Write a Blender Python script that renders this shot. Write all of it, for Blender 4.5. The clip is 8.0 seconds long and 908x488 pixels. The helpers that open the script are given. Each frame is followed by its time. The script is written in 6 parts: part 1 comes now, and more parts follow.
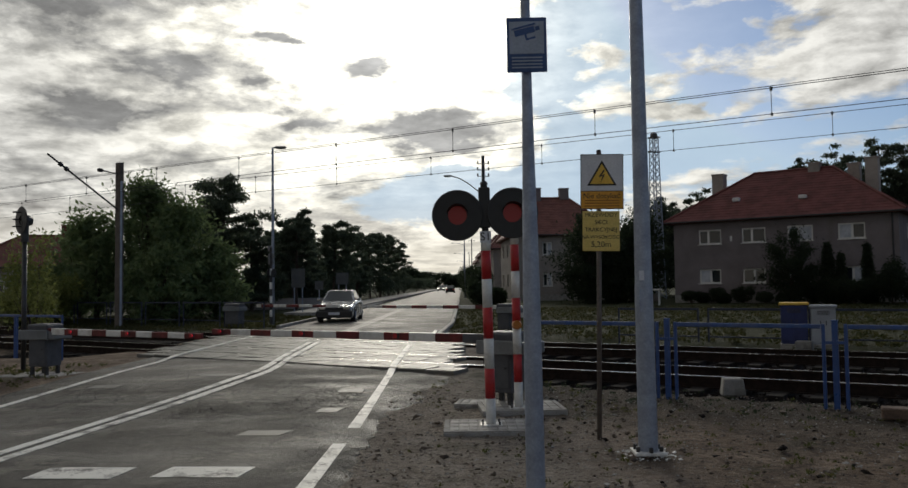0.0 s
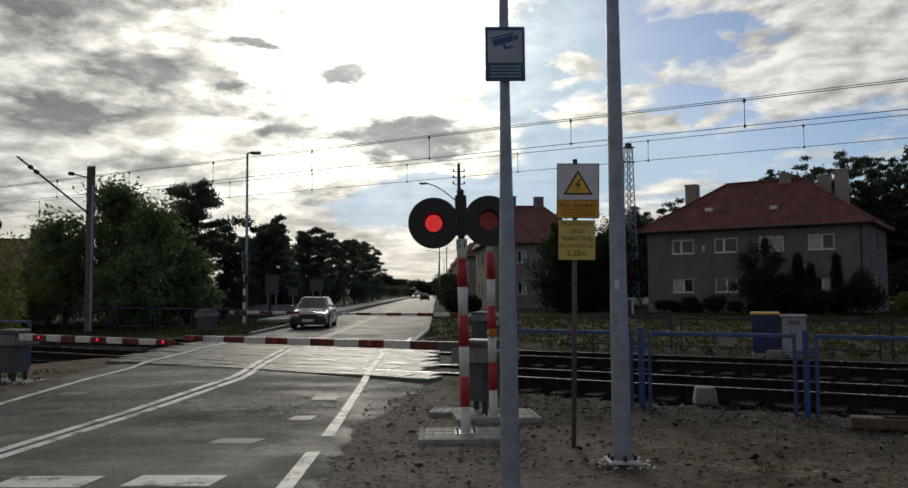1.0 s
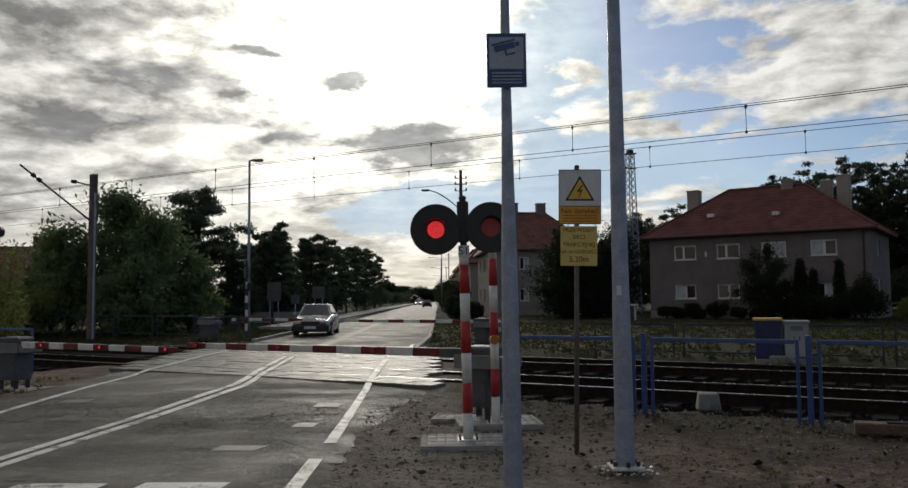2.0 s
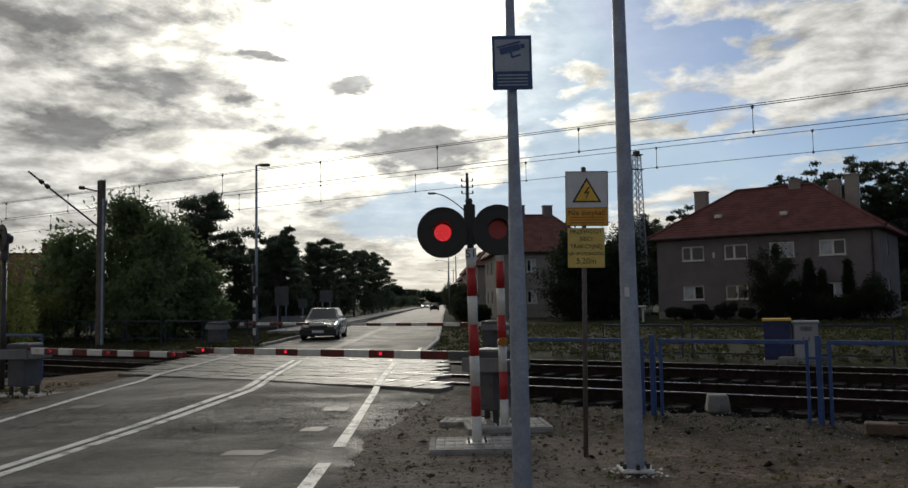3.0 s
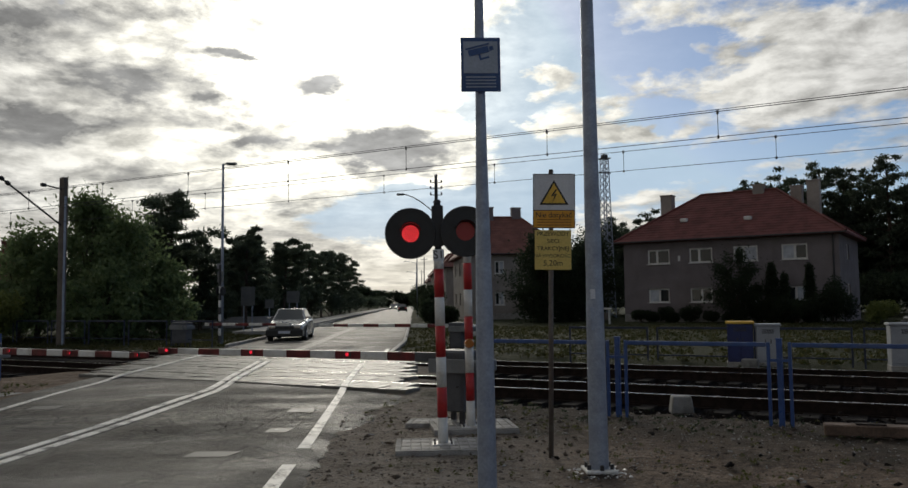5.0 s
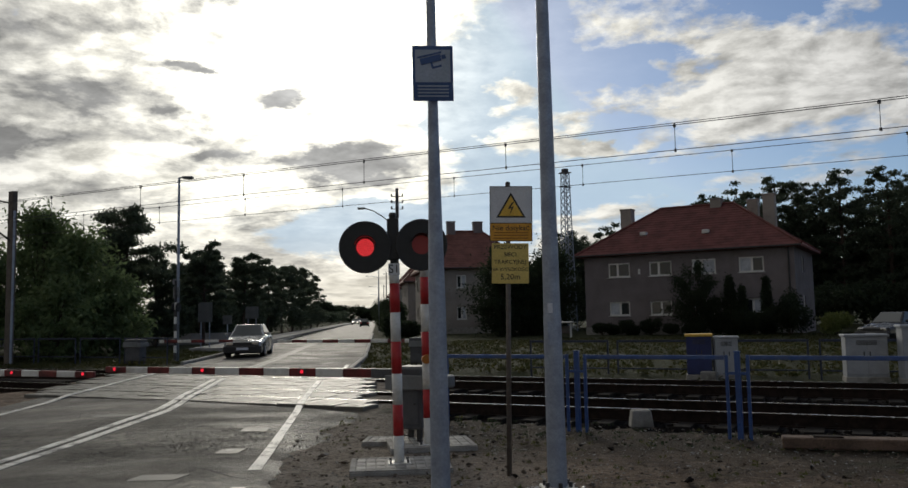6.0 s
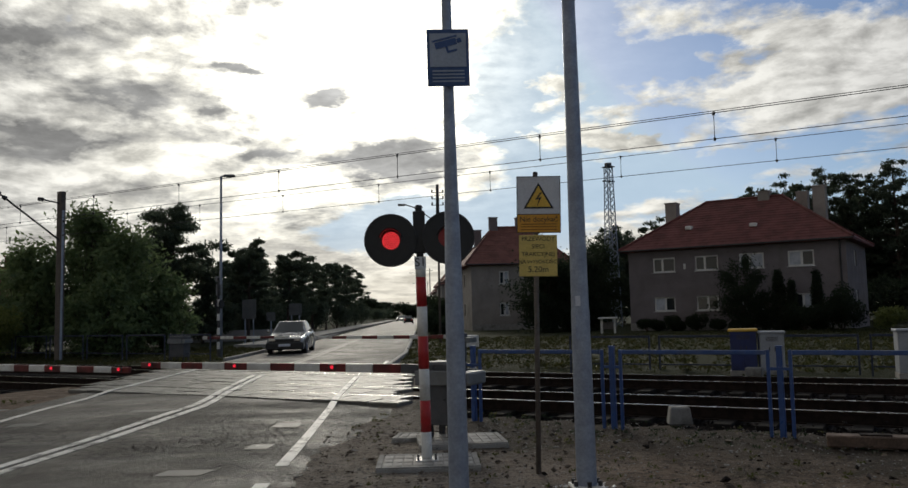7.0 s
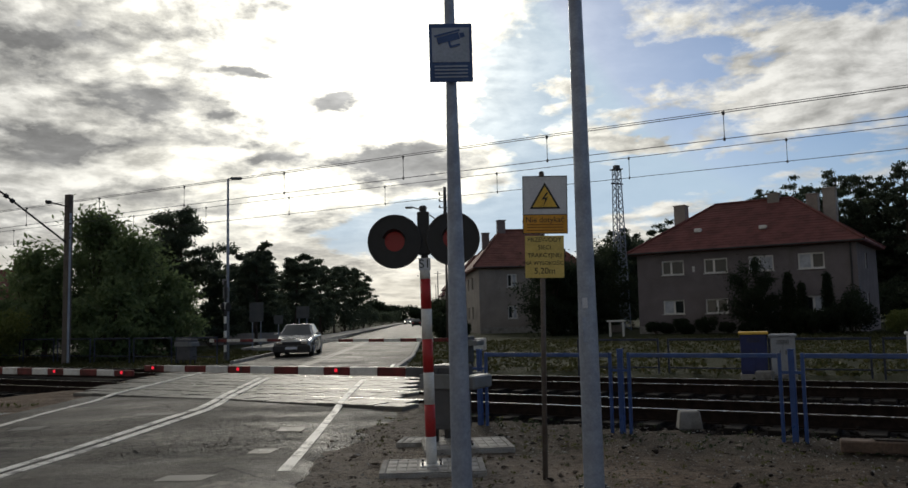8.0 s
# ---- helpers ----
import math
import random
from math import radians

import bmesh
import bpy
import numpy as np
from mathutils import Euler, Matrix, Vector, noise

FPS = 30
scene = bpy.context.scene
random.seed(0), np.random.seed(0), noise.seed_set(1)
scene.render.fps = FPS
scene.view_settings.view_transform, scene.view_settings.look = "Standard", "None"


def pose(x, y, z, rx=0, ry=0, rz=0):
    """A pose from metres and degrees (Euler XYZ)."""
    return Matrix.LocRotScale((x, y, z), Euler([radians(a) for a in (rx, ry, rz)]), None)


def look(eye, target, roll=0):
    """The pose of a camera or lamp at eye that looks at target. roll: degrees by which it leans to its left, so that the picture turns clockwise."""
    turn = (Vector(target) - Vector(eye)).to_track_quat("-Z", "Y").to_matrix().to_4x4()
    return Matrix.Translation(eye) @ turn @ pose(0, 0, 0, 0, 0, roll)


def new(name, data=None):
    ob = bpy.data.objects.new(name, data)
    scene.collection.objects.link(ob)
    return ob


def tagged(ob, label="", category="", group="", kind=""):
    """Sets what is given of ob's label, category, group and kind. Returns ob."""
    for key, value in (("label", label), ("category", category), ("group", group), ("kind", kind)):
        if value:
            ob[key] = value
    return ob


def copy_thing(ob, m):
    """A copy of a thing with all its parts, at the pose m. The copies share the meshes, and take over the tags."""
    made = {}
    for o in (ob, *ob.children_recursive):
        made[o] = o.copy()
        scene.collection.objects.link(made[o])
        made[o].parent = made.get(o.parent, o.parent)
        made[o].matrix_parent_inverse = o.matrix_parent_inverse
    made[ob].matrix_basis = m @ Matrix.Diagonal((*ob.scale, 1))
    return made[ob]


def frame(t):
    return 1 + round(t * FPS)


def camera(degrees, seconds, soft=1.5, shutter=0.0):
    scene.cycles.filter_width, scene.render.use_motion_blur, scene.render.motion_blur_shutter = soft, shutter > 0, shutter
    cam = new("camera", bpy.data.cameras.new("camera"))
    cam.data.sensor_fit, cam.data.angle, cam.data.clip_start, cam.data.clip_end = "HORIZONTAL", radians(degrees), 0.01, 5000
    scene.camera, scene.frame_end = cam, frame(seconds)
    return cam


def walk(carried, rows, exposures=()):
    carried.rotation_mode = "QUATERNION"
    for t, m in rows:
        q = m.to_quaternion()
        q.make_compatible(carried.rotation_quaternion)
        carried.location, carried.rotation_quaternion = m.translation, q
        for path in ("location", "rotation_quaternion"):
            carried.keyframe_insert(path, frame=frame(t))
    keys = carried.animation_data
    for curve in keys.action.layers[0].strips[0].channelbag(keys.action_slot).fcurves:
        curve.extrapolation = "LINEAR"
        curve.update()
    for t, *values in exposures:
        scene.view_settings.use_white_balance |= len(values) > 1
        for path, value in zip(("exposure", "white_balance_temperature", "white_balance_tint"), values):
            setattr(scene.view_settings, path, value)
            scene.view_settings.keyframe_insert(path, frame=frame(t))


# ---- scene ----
cam = camera(58.5, 8.0)
PATH = [
    (0, (0.116, 0.181, 1.618), (0.095, 2.179, 1.717), -0.8),
    (0.5, (0.107, 0.196, 1.619), (0.11, 2.193, 1.729), -0.5),
    (1, (0.102, 0.187, 1.62), (0.143, 2.183, 1.737), -0.4),
    (1.5, (0.102, 0.18, 1.615), (0.144, 2.176, 1.741), -0.4),
    (3, (0.101, 0.191, 1.616), (0.12, 2.186, 1.757), -1.0),
    (3.5, (0.103, 0.185, 1.619), (0.148, 2.18, 1.76), -1.0),
    (4, (0.098, 0.175, 1.617), (0.167, 2.169, 1.754), -0.9),
    (5.5, (0.142, 0.214, 1.612), (0.277, 2.204, 1.77), -0.7),
    (6, (0.193, 0.353, 1.618), (0.382, 2.336, 1.795), -1.1),
    (6.5, (0.253, 0.442, 1.614), (0.415, 2.428, 1.793), -1.2),
    (7, (0.394, 0.535, 1.587), (0.474, 2.526, 1.758), -1.3),
    (7.5, (0.463, 0.634, 1.584), (0.507, 2.627, 1.75), -1.5),
    (8, (0.434, 0.686, 1.579), (0.494, 2.677, 1.758), -1.3),
]
walk(cam, [(t, look(eye, target, roll)) for t, eye, target, roll in PATH])

# ---- world and light ----
SUN_AZ, SUN_EL = radians(-4.0), radians(19.0)          # azimuth from +y towards +x, height of the veiled sun
SUN_DIR = Vector((math.sin(SUN_AZ) * math.cos(SUN_EL), math.cos(SUN_AZ) * math.cos(SUN_EL), math.sin(SUN_EL)))


class Nodes:
    """Short hand for node trees."""

    def __init__(self, tree):
        self.tree = tree
        tree.nodes.clear()

    def add(self, kind, props=None, **inputs):
        n = self.tree.nodes.new(kind)
        for k, v in (props or {}).items():
            setattr(n, k, v)
        for k, v in inputs.items():
            self.put(n, int(k[1:]) if k[0] == "i" and k[1:].isdigit() else k.replace("_", " "), v)
        return n

    def put(self, n, key, v):
        if isinstance(v, bpy.types.NodeSocket):
            self.tree.links.new(v, n.inputs[key])
        else:
            n.inputs[key].default_value = v

    def math(self, op, a, b=0.0, c=0.0, clamp=False):
        n = self.add("ShaderNodeMath", {"operation": op, "use_clamp": clamp}, i0=a, i1=b)
        if op in ("MULTIPLY_ADD", "SMOOTHSTEP"):
            self.put(n, 2, c)
        return n.outputs[0]

    def ramp(self, fac, *stops):
        n = self.add("ShaderNodeValToRGB", i0=fac)
        els = n.color_ramp.elements
        while len(els) < len(stops):
            els.new(0.5)
        for e, (p, c) in zip(els, stops):
            e.position, e.color = p, (*c, 1) if len(c) == 3 else c
        return n.outputs[0]

    def grey(self, fac, *stops):
        return self.ramp(fac, *[(p, (v, v, v)) for p, v in stops])

    def mix(self, fac, a, b, blend="MIX"):
        n = self.add("ShaderNodeMix", {"data_type": "RGBA", "blend_type": blend})
        for k, v in ((0, fac), (6, a), (7, b)):
            self.put(n, k, (*v, 1) if isinstance(v, tuple) and len(v) == 3 else v)
        return n.outputs[2]

    def noise(self, co, scale, detail=4.0, rough=0.55, distortion=0.0):
        return self.add("ShaderNodeTexNoise", Vector=co, Scale=scale, Detail=detail, Roughness=rough, Distortion=distortion).outputs[0]


def build_world():
    world = bpy.data.worlds.new("sky")
    scene.world = world
    world.use_nodes = True
    k = Nodes(world.node_tree)
    way = k.add("ShaderNodeTexCoord").outputs["Generated"]
    sky = k.add("ShaderNodeTexSky", {"sky_type": "NISHITA", "sun_disc": False, "sun_elevation": SUN_EL, "sun_rotation": SUN_AZ,
                                     "air_density": 1.0, "dust_density": 0.6, "ozone_density": 2.6}).outputs[0]
    blue = k.mix(1.0, sky, (0.064, 0.069, 0.079), "MULTIPLY")
    blue = k.mix(1.0, blue, (0.46, 0.60, 0.74), "DARKEN")
    xyz = k.add("ShaderNodeSeparateXYZ", i0=way)
    up = k.math("MAXIMUM", xyz.outputs[2], 0.0)
    tall = k.math("MULTIPLY", k.math("SQRT", k.math("ADD", up, 0.02)), 2.5)      # clouds flatten towards the horizon
    moved = k.add("ShaderNodeCombineXYZ", i0=xyz.outputs[0], i1=xyz.outputs[1], i2=tall).outputs[0]
    # cloud masses by bearing and height: across and up, their half sizes, tilt and weight
    ahead = k.math("MAXIMUM", xyz.outputs[1], 0.12)
    uv = k.add("ShaderNodeCombineXYZ", i0=k.math("DIVIDE", xyz.outputs[0], ahead), i1=k.math("DIVIDE", xyz.outputs[2], ahead), i2=0.0).outputs[0]
    drift = k.add("ShaderNodeTexNoise", Vector=k.add("ShaderNodeMapping", i0=uv, Scale=(1.0, 2.0, 1.0)).outputs[0], Scale=9.0, Detail=5.0, Roughness=0.6).outputs[1]
    drift = k.add("ShaderNodeVectorMath", {"operation": "SUBTRACT"}, i0=drift, i1=(0.5, 0.5, 0.5)).outputs[0]
    uv = k.add("ShaderNodeVectorMath", {"operation": "MULTIPLY_ADD"}, i0=drift, i1=(0.16, 0.07, 0.0), i2=uv).outputs[0]

    def masses(rows):
        total = 0.0
        for a, b, sa, sb, tilt, weight in rows:
            q = k.add("ShaderNodeMapping", {"vector_type": "TEXTURE"}, i0=uv, Location=(a, b, 0.0), Rotation=(0.0, 0.0, radians(tilt)), Scale=(sa, sb, 1.0)).outputs[0]
            far = k.add("ShaderNodeVectorMath", {"operation": "LENGTH"}, i0=q).outputs["Value"]
            soft = k.add("ShaderNodeMapRange", {"interpolation_type": "SMOOTHSTEP"}, Value=far, From_Min=0.15, From_Max=1.5, To_Min=weight, To_Max=0.0).outputs[0]
            total = k.math("ADD", soft, total)
        return total

    grey_mass = masses(((-0.328, 0.380, 0.257, 0.036, 0, 0.15), (-0.449, 0.351, 0.107, 0.029, -6, 0.10), (-0.292, 0.261, 0.121, 0.034, -8, 0.17), (-0.449, 0.228, 0.121, 0.029, 0, 0.14), (-0.156, 0.207, 0.171, 0.024, -6, 0.17), (0.008, 0.185, 0.136, 0.021, -4, 0.17), (-0.113, 0.274, 0.061, 0.016, -4, 0.26), (-0.463, 0.308, 0.064, 0.021, 0, 0.10), (-0.224, 0.306, 0.043, 0.009, -4, 0.20), (-0.385, 0.145, 0.214, 0.029, 0, 0.07), (-0.149, 0.101, 0.086, 0.029, 0, 0.10)))
    gaps = masses(((0.115, 0.293, 0.043, 0.064, -30, 0.36), (0.212, 0.351, 0.043, 0.050, -20, 0.20), (0.287, 0.308, 0.086, 0.016, 0, 0.20), (0.394, 0.332, 0.093, 0.016, -6, 0.18), (0.265, 0.254, 0.107, 0.027, -8, 0.19), (0.458, 0.199, 0.271, 0.030, 6, 0.10), (0.315, 0.152, 0.300, 0.043, 0, 0.11), (0.008, 0.105, 0.179, 0.039, 0, 0.50), (0.101, 0.228, 0.064, 0.025, 0, 0.22)))
    banks = masses(((0.508, 0.290, 0.236, 0.068, 6, 0.17), (0.172, 0.275, 0.057, 0.021, 0, 0.16), (0.222, 0.219, 0.143, 0.011, -4, 0.18), (0.251, 0.252, 0.032, 0.013, 0, 0.20), (0.529, 0.341, 0.186, 0.043, 4, 0.10), (0.365, 0.192, 0.086, 0.007, 4, 0.12), (0.258, 0.123, 0.114, 0.010, 0, 0.10)))
    big = k.noise(moved, 2.2, 2.0, 0.5)
    mid = k.noise(moved, 8.5, 8.0, 0.58, 0.2)
    fine = k.noise(moved, 24.0, 6.0, 0.60, 0.2)
    near = k.add("ShaderNodeVectorMath", {"operation": "DOT_PRODUCT"}, i0=way, i1=tuple(SUN_DIR)).outputs["Value"]
    near = k.math("MAXIMUM", near, 0.0)
    glow, wide, halo = k.math("POWER", near, 14.0), k.math("POWER", near, 3.0), k.math("POWER", near, 60.0)
    left = k.add("ShaderNodeMapRange", {"interpolation_type": "SMOOTHSTEP"}, Value=xyz.outputs[0], From_Min=0.17, From_Max=0.0, To_Min=0.0, To_Max=1.0).outputs[0]
    density = k.math("ADD", k.math("MULTIPLY", big, 0.30), k.math("MULTIPLY_ADD", mid, 0.60, k.math("MULTIPLY", fine, 0.28)))
    filled = k.math("SUBTRACT", k.math("ADD", density, k.math("MULTIPLY_ADD", left, 0.22, banks)), gaps)
    cover = k.grey(filled, (0.555, 0.0), (0.665, 1.0))
    # shaded undersides
    shade = k.noise(k.add("ShaderNodeMapping", i0=moved, Location=(0.13, -0.35, 0.2)).outputs[0], 9.0, 8.0, 0.60, 0.25)
    thick = k.math("ADD", k.math("MULTIPLY_ADD", shade, 1.0, k.math("MULTIPLY", fine, 0.25)), k.math("MULTIPLY_ADD", grey_mass, 1.25, k.math("MULTIPLY", halo, -0.12)))
    thick = k.math("MULTIPLY", k.grey(thick, (0.625, 0.0), (0.84, 1.0)), k.math("MULTIPLY_ADD", left, 0.42, 0.58))
    towards = k.noise(k.add("ShaderNodeMapping", i0=moved, Location=(-0.014, 0.0, 0.014)).outputs[0], 8.5, 8.0, 0.58, 0.2)
    relief = k.math("MULTIPLY_ADD", k.math("SUBTRACT", mid, towards), 3.2, 1.0)      # sides turned to the sun are lighter
    relief = k.math("MINIMUM", k.math("MAXIMUM", relief, 0.62), 1.25)
    lit = k.math("ADD", k.math("MULTIPLY_ADD", wide, 0.62, 0.24), k.math("MULTIPLY_ADD", glow, 0.10, k.math("MULTIPLY", halo, 1.7)))
    dark = k.math("ADD", k.math("MULTIPLY_ADD", wide, 0.11, 0.16), k.math("MULTIPLY_ADD", glow, 0.04, k.math("MULTIPLY", halo, 0.28)))
    dark = k.math("MULTIPLY", dark, k.grey(k.math("MULTIPLY_ADD", fine, 0.5, k.math("MULTIPLY", mid, 0.5)), (0.38, 1.35), (0.62, 0.72)))
    lit = k.math("MULTIPLY", k.math("MULTIPLY", lit, k.grey(fine, (0.35, 1.06), (0.68, 0.86))), relief)
    tint = k.mix(k.math("POWER", near, 8.0), (0.985, 0.985, 0.975), (1.0, 0.965, 0.83))
    bright_cloud = k.mix(1.0, tint, k.add("ShaderNodeCombineColor", i0=lit, i1=lit, i2=lit).outputs[0], "MULTIPLY")
    grey_cloud = k.mix(1.0, (0.995, 0.99, 0.965), k.add("ShaderNodeCombineColor", i0=dark, i1=dark, i2=dark).outputs[0], "MULTIPLY")
    cloud = k.mix(thick, bright_cloud, grey_cloud)
    veil = k.math("ADD", k.math("MULTIPLY", glow, 0.12), k.math("MULTIPLY", halo, 0.5), clamp=True)
    air = k.mix(veil, blue, bright_cloud)
    full = k.mix(cover, air, cloud)
    haze = k.grey(xyz.outputs[2], (0.0, 0.75), (0.11, 0.0))
    full = k.mix(k.math("MULTIPLY", haze, 0.8), full, (0.74, 0.66, 0.52))
    back = k.add("ShaderNodeBackground", Color=full, Strength=1.0)
    k.add("ShaderNodeOutputWorld", Surface=back.outputs[0])


build_world()
sun = new("sun", bpy.data.lights.new("sun", "SUN"))
sun.data.energy, sun.data.angle, sun.data.color = 0.8, radians(12), (1.0, 0.93, 0.80)
sun.matrix_world = look(SUN_DIR * 60, (0, 0, 0))
scene.view_settings.exposure = 0.0


# ---- materials ----
def mat(name, colour, rough=0.7, metal=0.0, second=None, scale=3.0, fine=60.0, grain=0.25, bump=0.2, spread=0.0, depth=0.004, spec=0.5, stain=None):
    """Paint, metal, stone or wood with two scales of variation. second: the tone of its patches; stain: a third, rarer tone."""
    m = bpy.data.materials.new(name)
    m.use_nodes = True
    k = Nodes(m.node_tree)
    co = k.add("ShaderNodeTexCoord").outputs["Object"]
    large, small = k.noise(co, scale, 5.0, 0.6, 0.3), k.noise(co, fine, 3.0, 0.6)
    c = k.mix(k.grey(large, (0.40, 0.0), (0.62, 1.0)), colour, second or tuple(v * 0.72 for v in colour))
    if stain:
        c = k.mix(k.grey(k.noise(co, scale * 0.43, 6.0, 0.65), (0.55, 0.0), (0.68, 0.85)), c, stain)
    c = k.mix(grain, c, k.mix(1.0, c, k.grey(small, (0.25, 0.45), (0.75, 1.5)), "MULTIPLY"))
    if spread:
        rnd = k.add("ShaderNodeObjectInfo").outputs["Random"]
        c = k.mix(1.0, c, k.grey(rnd, (0.0, 1 - spread), (1.0, 1 + spread)), "MULTIPLY")
    b = k.add("ShaderNodeBsdfPrincipled", Base_Color=c, Metallic=metal)
    k.put(b, "Roughness", k.grey(large, (0.3, max(rough - 0.12, 0.05)), (0.7, min(rough + 0.1, 1.0))))
    k.put(b, "Specular IOR Level", spec)
    if bump:
        k.put(b, "Normal", k.add("ShaderNodeBump", Strength=bump, Distance=depth, Height=k.math("ADD", small, large)).outputs[0])
    k.add("ShaderNodeOutputMaterial", Surface=b.outputs[0])
    return m


def glow_mat(name, colour, strength):
    m = bpy.data.materials.new(name)
    m.use_nodes = True
    k = Nodes(m.node_tree)
    b = k.add("ShaderNodeBsdfPrincipled", Base_Color=(*colour, 1), Roughness=0.3, Emission_Strength=strength)
    k.put(b, "Emission Color", (*colour, 1))
    k.add("ShaderNodeOutputMaterial", Surface=b.outputs[0])
    return m


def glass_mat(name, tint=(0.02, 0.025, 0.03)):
    """Opaque window glass; the unlit room behind is painted into its dark tint."""
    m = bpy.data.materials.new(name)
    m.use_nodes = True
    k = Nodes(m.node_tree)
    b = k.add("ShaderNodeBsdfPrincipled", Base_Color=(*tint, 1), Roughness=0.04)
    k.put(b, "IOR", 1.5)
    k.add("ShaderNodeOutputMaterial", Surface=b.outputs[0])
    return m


def leaf_mat(name, colour, second):
    m = bpy.data.materials.new(name)
    m.use_nodes = True
    k = Nodes(m.node_tree)
    rnd = k.add("ShaderNodeNewGeometry").outputs["Random Per Island"]
    co = k.add("ShaderNodeTexCoord").outputs["Object"]
    c = k.mix(rnd, colour, second)
    c = k.mix(k.grey(k.noise(co, 0.9, 3.0), (0.35, 0.0), (0.7, 0.6)), c, tuple(v * 0.7 for v in colour))
    d = k.add("ShaderNodeBsdfPrincipled", Base_Color=c, Roughness=0.6)
    k.put(d, "Specular IOR Level", 0.25)
    tr = k.add("ShaderNodeBsdfTranslucent", Color=c)
    mixed = k.add("ShaderNodeMixShader", i0=0.58, i1=d.outputs[0], i2=tr.outputs[0])
    k.add("ShaderNodeOutputMaterial", Surface=mixed.outputs[0])
    return m


def ground_mat():
    """Trodden sandy soil with gravel near the road, rough dry grass further off."""
    m = bpy.data.materials.new("soil")
    m.use_nodes = True
    k = Nodes(m.node_tree)
    co = k.add("ShaderNodeTexCoord").outputs["Object"]
    a, b, c = k.noise(co, 0.55, 6.0, 0.65, 0.4), k.noise(co, 5.0, 6.0, 0.7), k.noise(co, 55.0, 3.0, 0.7)
    soil = k.mix(k.grey(a, (0.38, 0.0), (0.62, 1.0)), (0.185, 0.13, 0.09), (0.098, 0.072, 0.052))
    soil = k.mix(k.grey(b, (0.45, 0.0), (0.70, 0.8)), soil, (0.25, 0.19, 0.142))
    soil = k.mix(k.grey(k.noise(co, 1.4, 7.0, 0.72, 0.6), (0.50, 0.0), (0.66, 0.9)), soil, (0.37, 0.285, 0.22))
    soil = k.mix(k.grey(k.noise(co, 9.0, 5.0, 0.75), (0.50, 0.0), (0.62, 0.85)), soil, (0.065, 0.05, 0.04))
    soil = k.mix(k.grey(k.noise(co, 24.0, 5.0, 0.75), (0.55, 0.0), (0.66, 0.75)), soil, (0.42, 0.34, 0.26))
    soil = k.mix(k.grey(c, (0.56, 0.0), (0.68, 0.7)), soil, (0.05, 0.042, 0.036))
    xyz = k.add("ShaderNodeSeparateXYZ", i0=co)
    dust = k.mix(k.grey(k.noise(co, 2.2, 6.0, 0.7, 0.3), (0.36, 0.0), (0.62, 1.0)), (0.36, 0.315, 0.265), (0.22, 0.185, 0.15))
    dust = k.mix(k.grey(k.noise(co, 12.0, 6.0, 0.78), (0.52, 0.0), (0.60, 0.9)), dust, (0.075, 0.062, 0.05))
    dust = k.mix(k.grey(k.noise(co, 30.0, 5.0, 0.75), (0.54, 0.0), (0.64, 0.8)), dust, (0.50, 0.45, 0.39))
    side = k.math("ADD", k.math("MULTIPLY", xyz.outputs[0], 0.1), k.math("MULTIPLY_ADD", b, 0.20, k.math("MULTIPLY", a, 0.20)))
    verge = k.grey(k.math("MULTIPLY_ADD", xyz.outputs[0], 0.1, 0.5), (0.25, 0.0), (0.35, 1.0))
    soil = k.mix(k.math("MULTIPLY", verge, k.grey(side, (0.27, 0.95), (0.43, 0.0))), soil, dust)
    grass = k.mix(k.grey(b, (0.35, 0.0), (0.65, 1.0)), (0.026, 0.034, 0.012), (0.050, 0.048, 0.020))
    grass = k.mix(k.grey(c, (0.4, 0.0), (0.7, 0.8)), grass, (0.030, 0.040, 0.014))
    along = k.math("ADD", k.math("MULTIPLY", xyz.outputs[0], 0.5225), k.math("MULTIPLY", xyz.outputs[1], 0.8526))
    along = k.math("ADD", along, k.math("MULTIPLY_ADD", a, 3.0, -1.5))
    dark_strip = k.grey(k.math("MULTIPLY", along, 0.01), (0.086, 0.0), (0.106, 0.92))      # dark earth along the tracks
    soil = k.mix(k.math("MULTIPLY", dark_strip, k.grey(xyz.outputs[0], (0.0, 0.0), (1.0, 1.0))), soil, k.mix(b, (0.030, 0.025, 0.020), (0.085, 0.068, 0.050)))
    far = k.grey(k.math("MULTIPLY", along, 0.01), (0.18, 0.0), (0.197, 1.0))
    patch = k.grey(a, (0.56, 0.0), (0.64, 0.55))
    col = k.mix(k.math("MAXIMUM", far, patch), soil, grass)
    p = k.add("ShaderNodeBsdfPrincipled", Base_Color=col, Roughness=0.95)
    k.put(p, "Specular IOR Level", 0.2)
    h = k.math("ADD", k.math("MULTIPLY", c, 0.4), k.math("MULTIPLY_ADD", b, 1.0, a))
    k.put(p, "Normal", k.add("ShaderNodeBump", Strength=1.0, Distance=0.09, Height=h).outputs[0])
    k.add("ShaderNodeOutputMaterial", Surface=p.outputs[0])
    return m


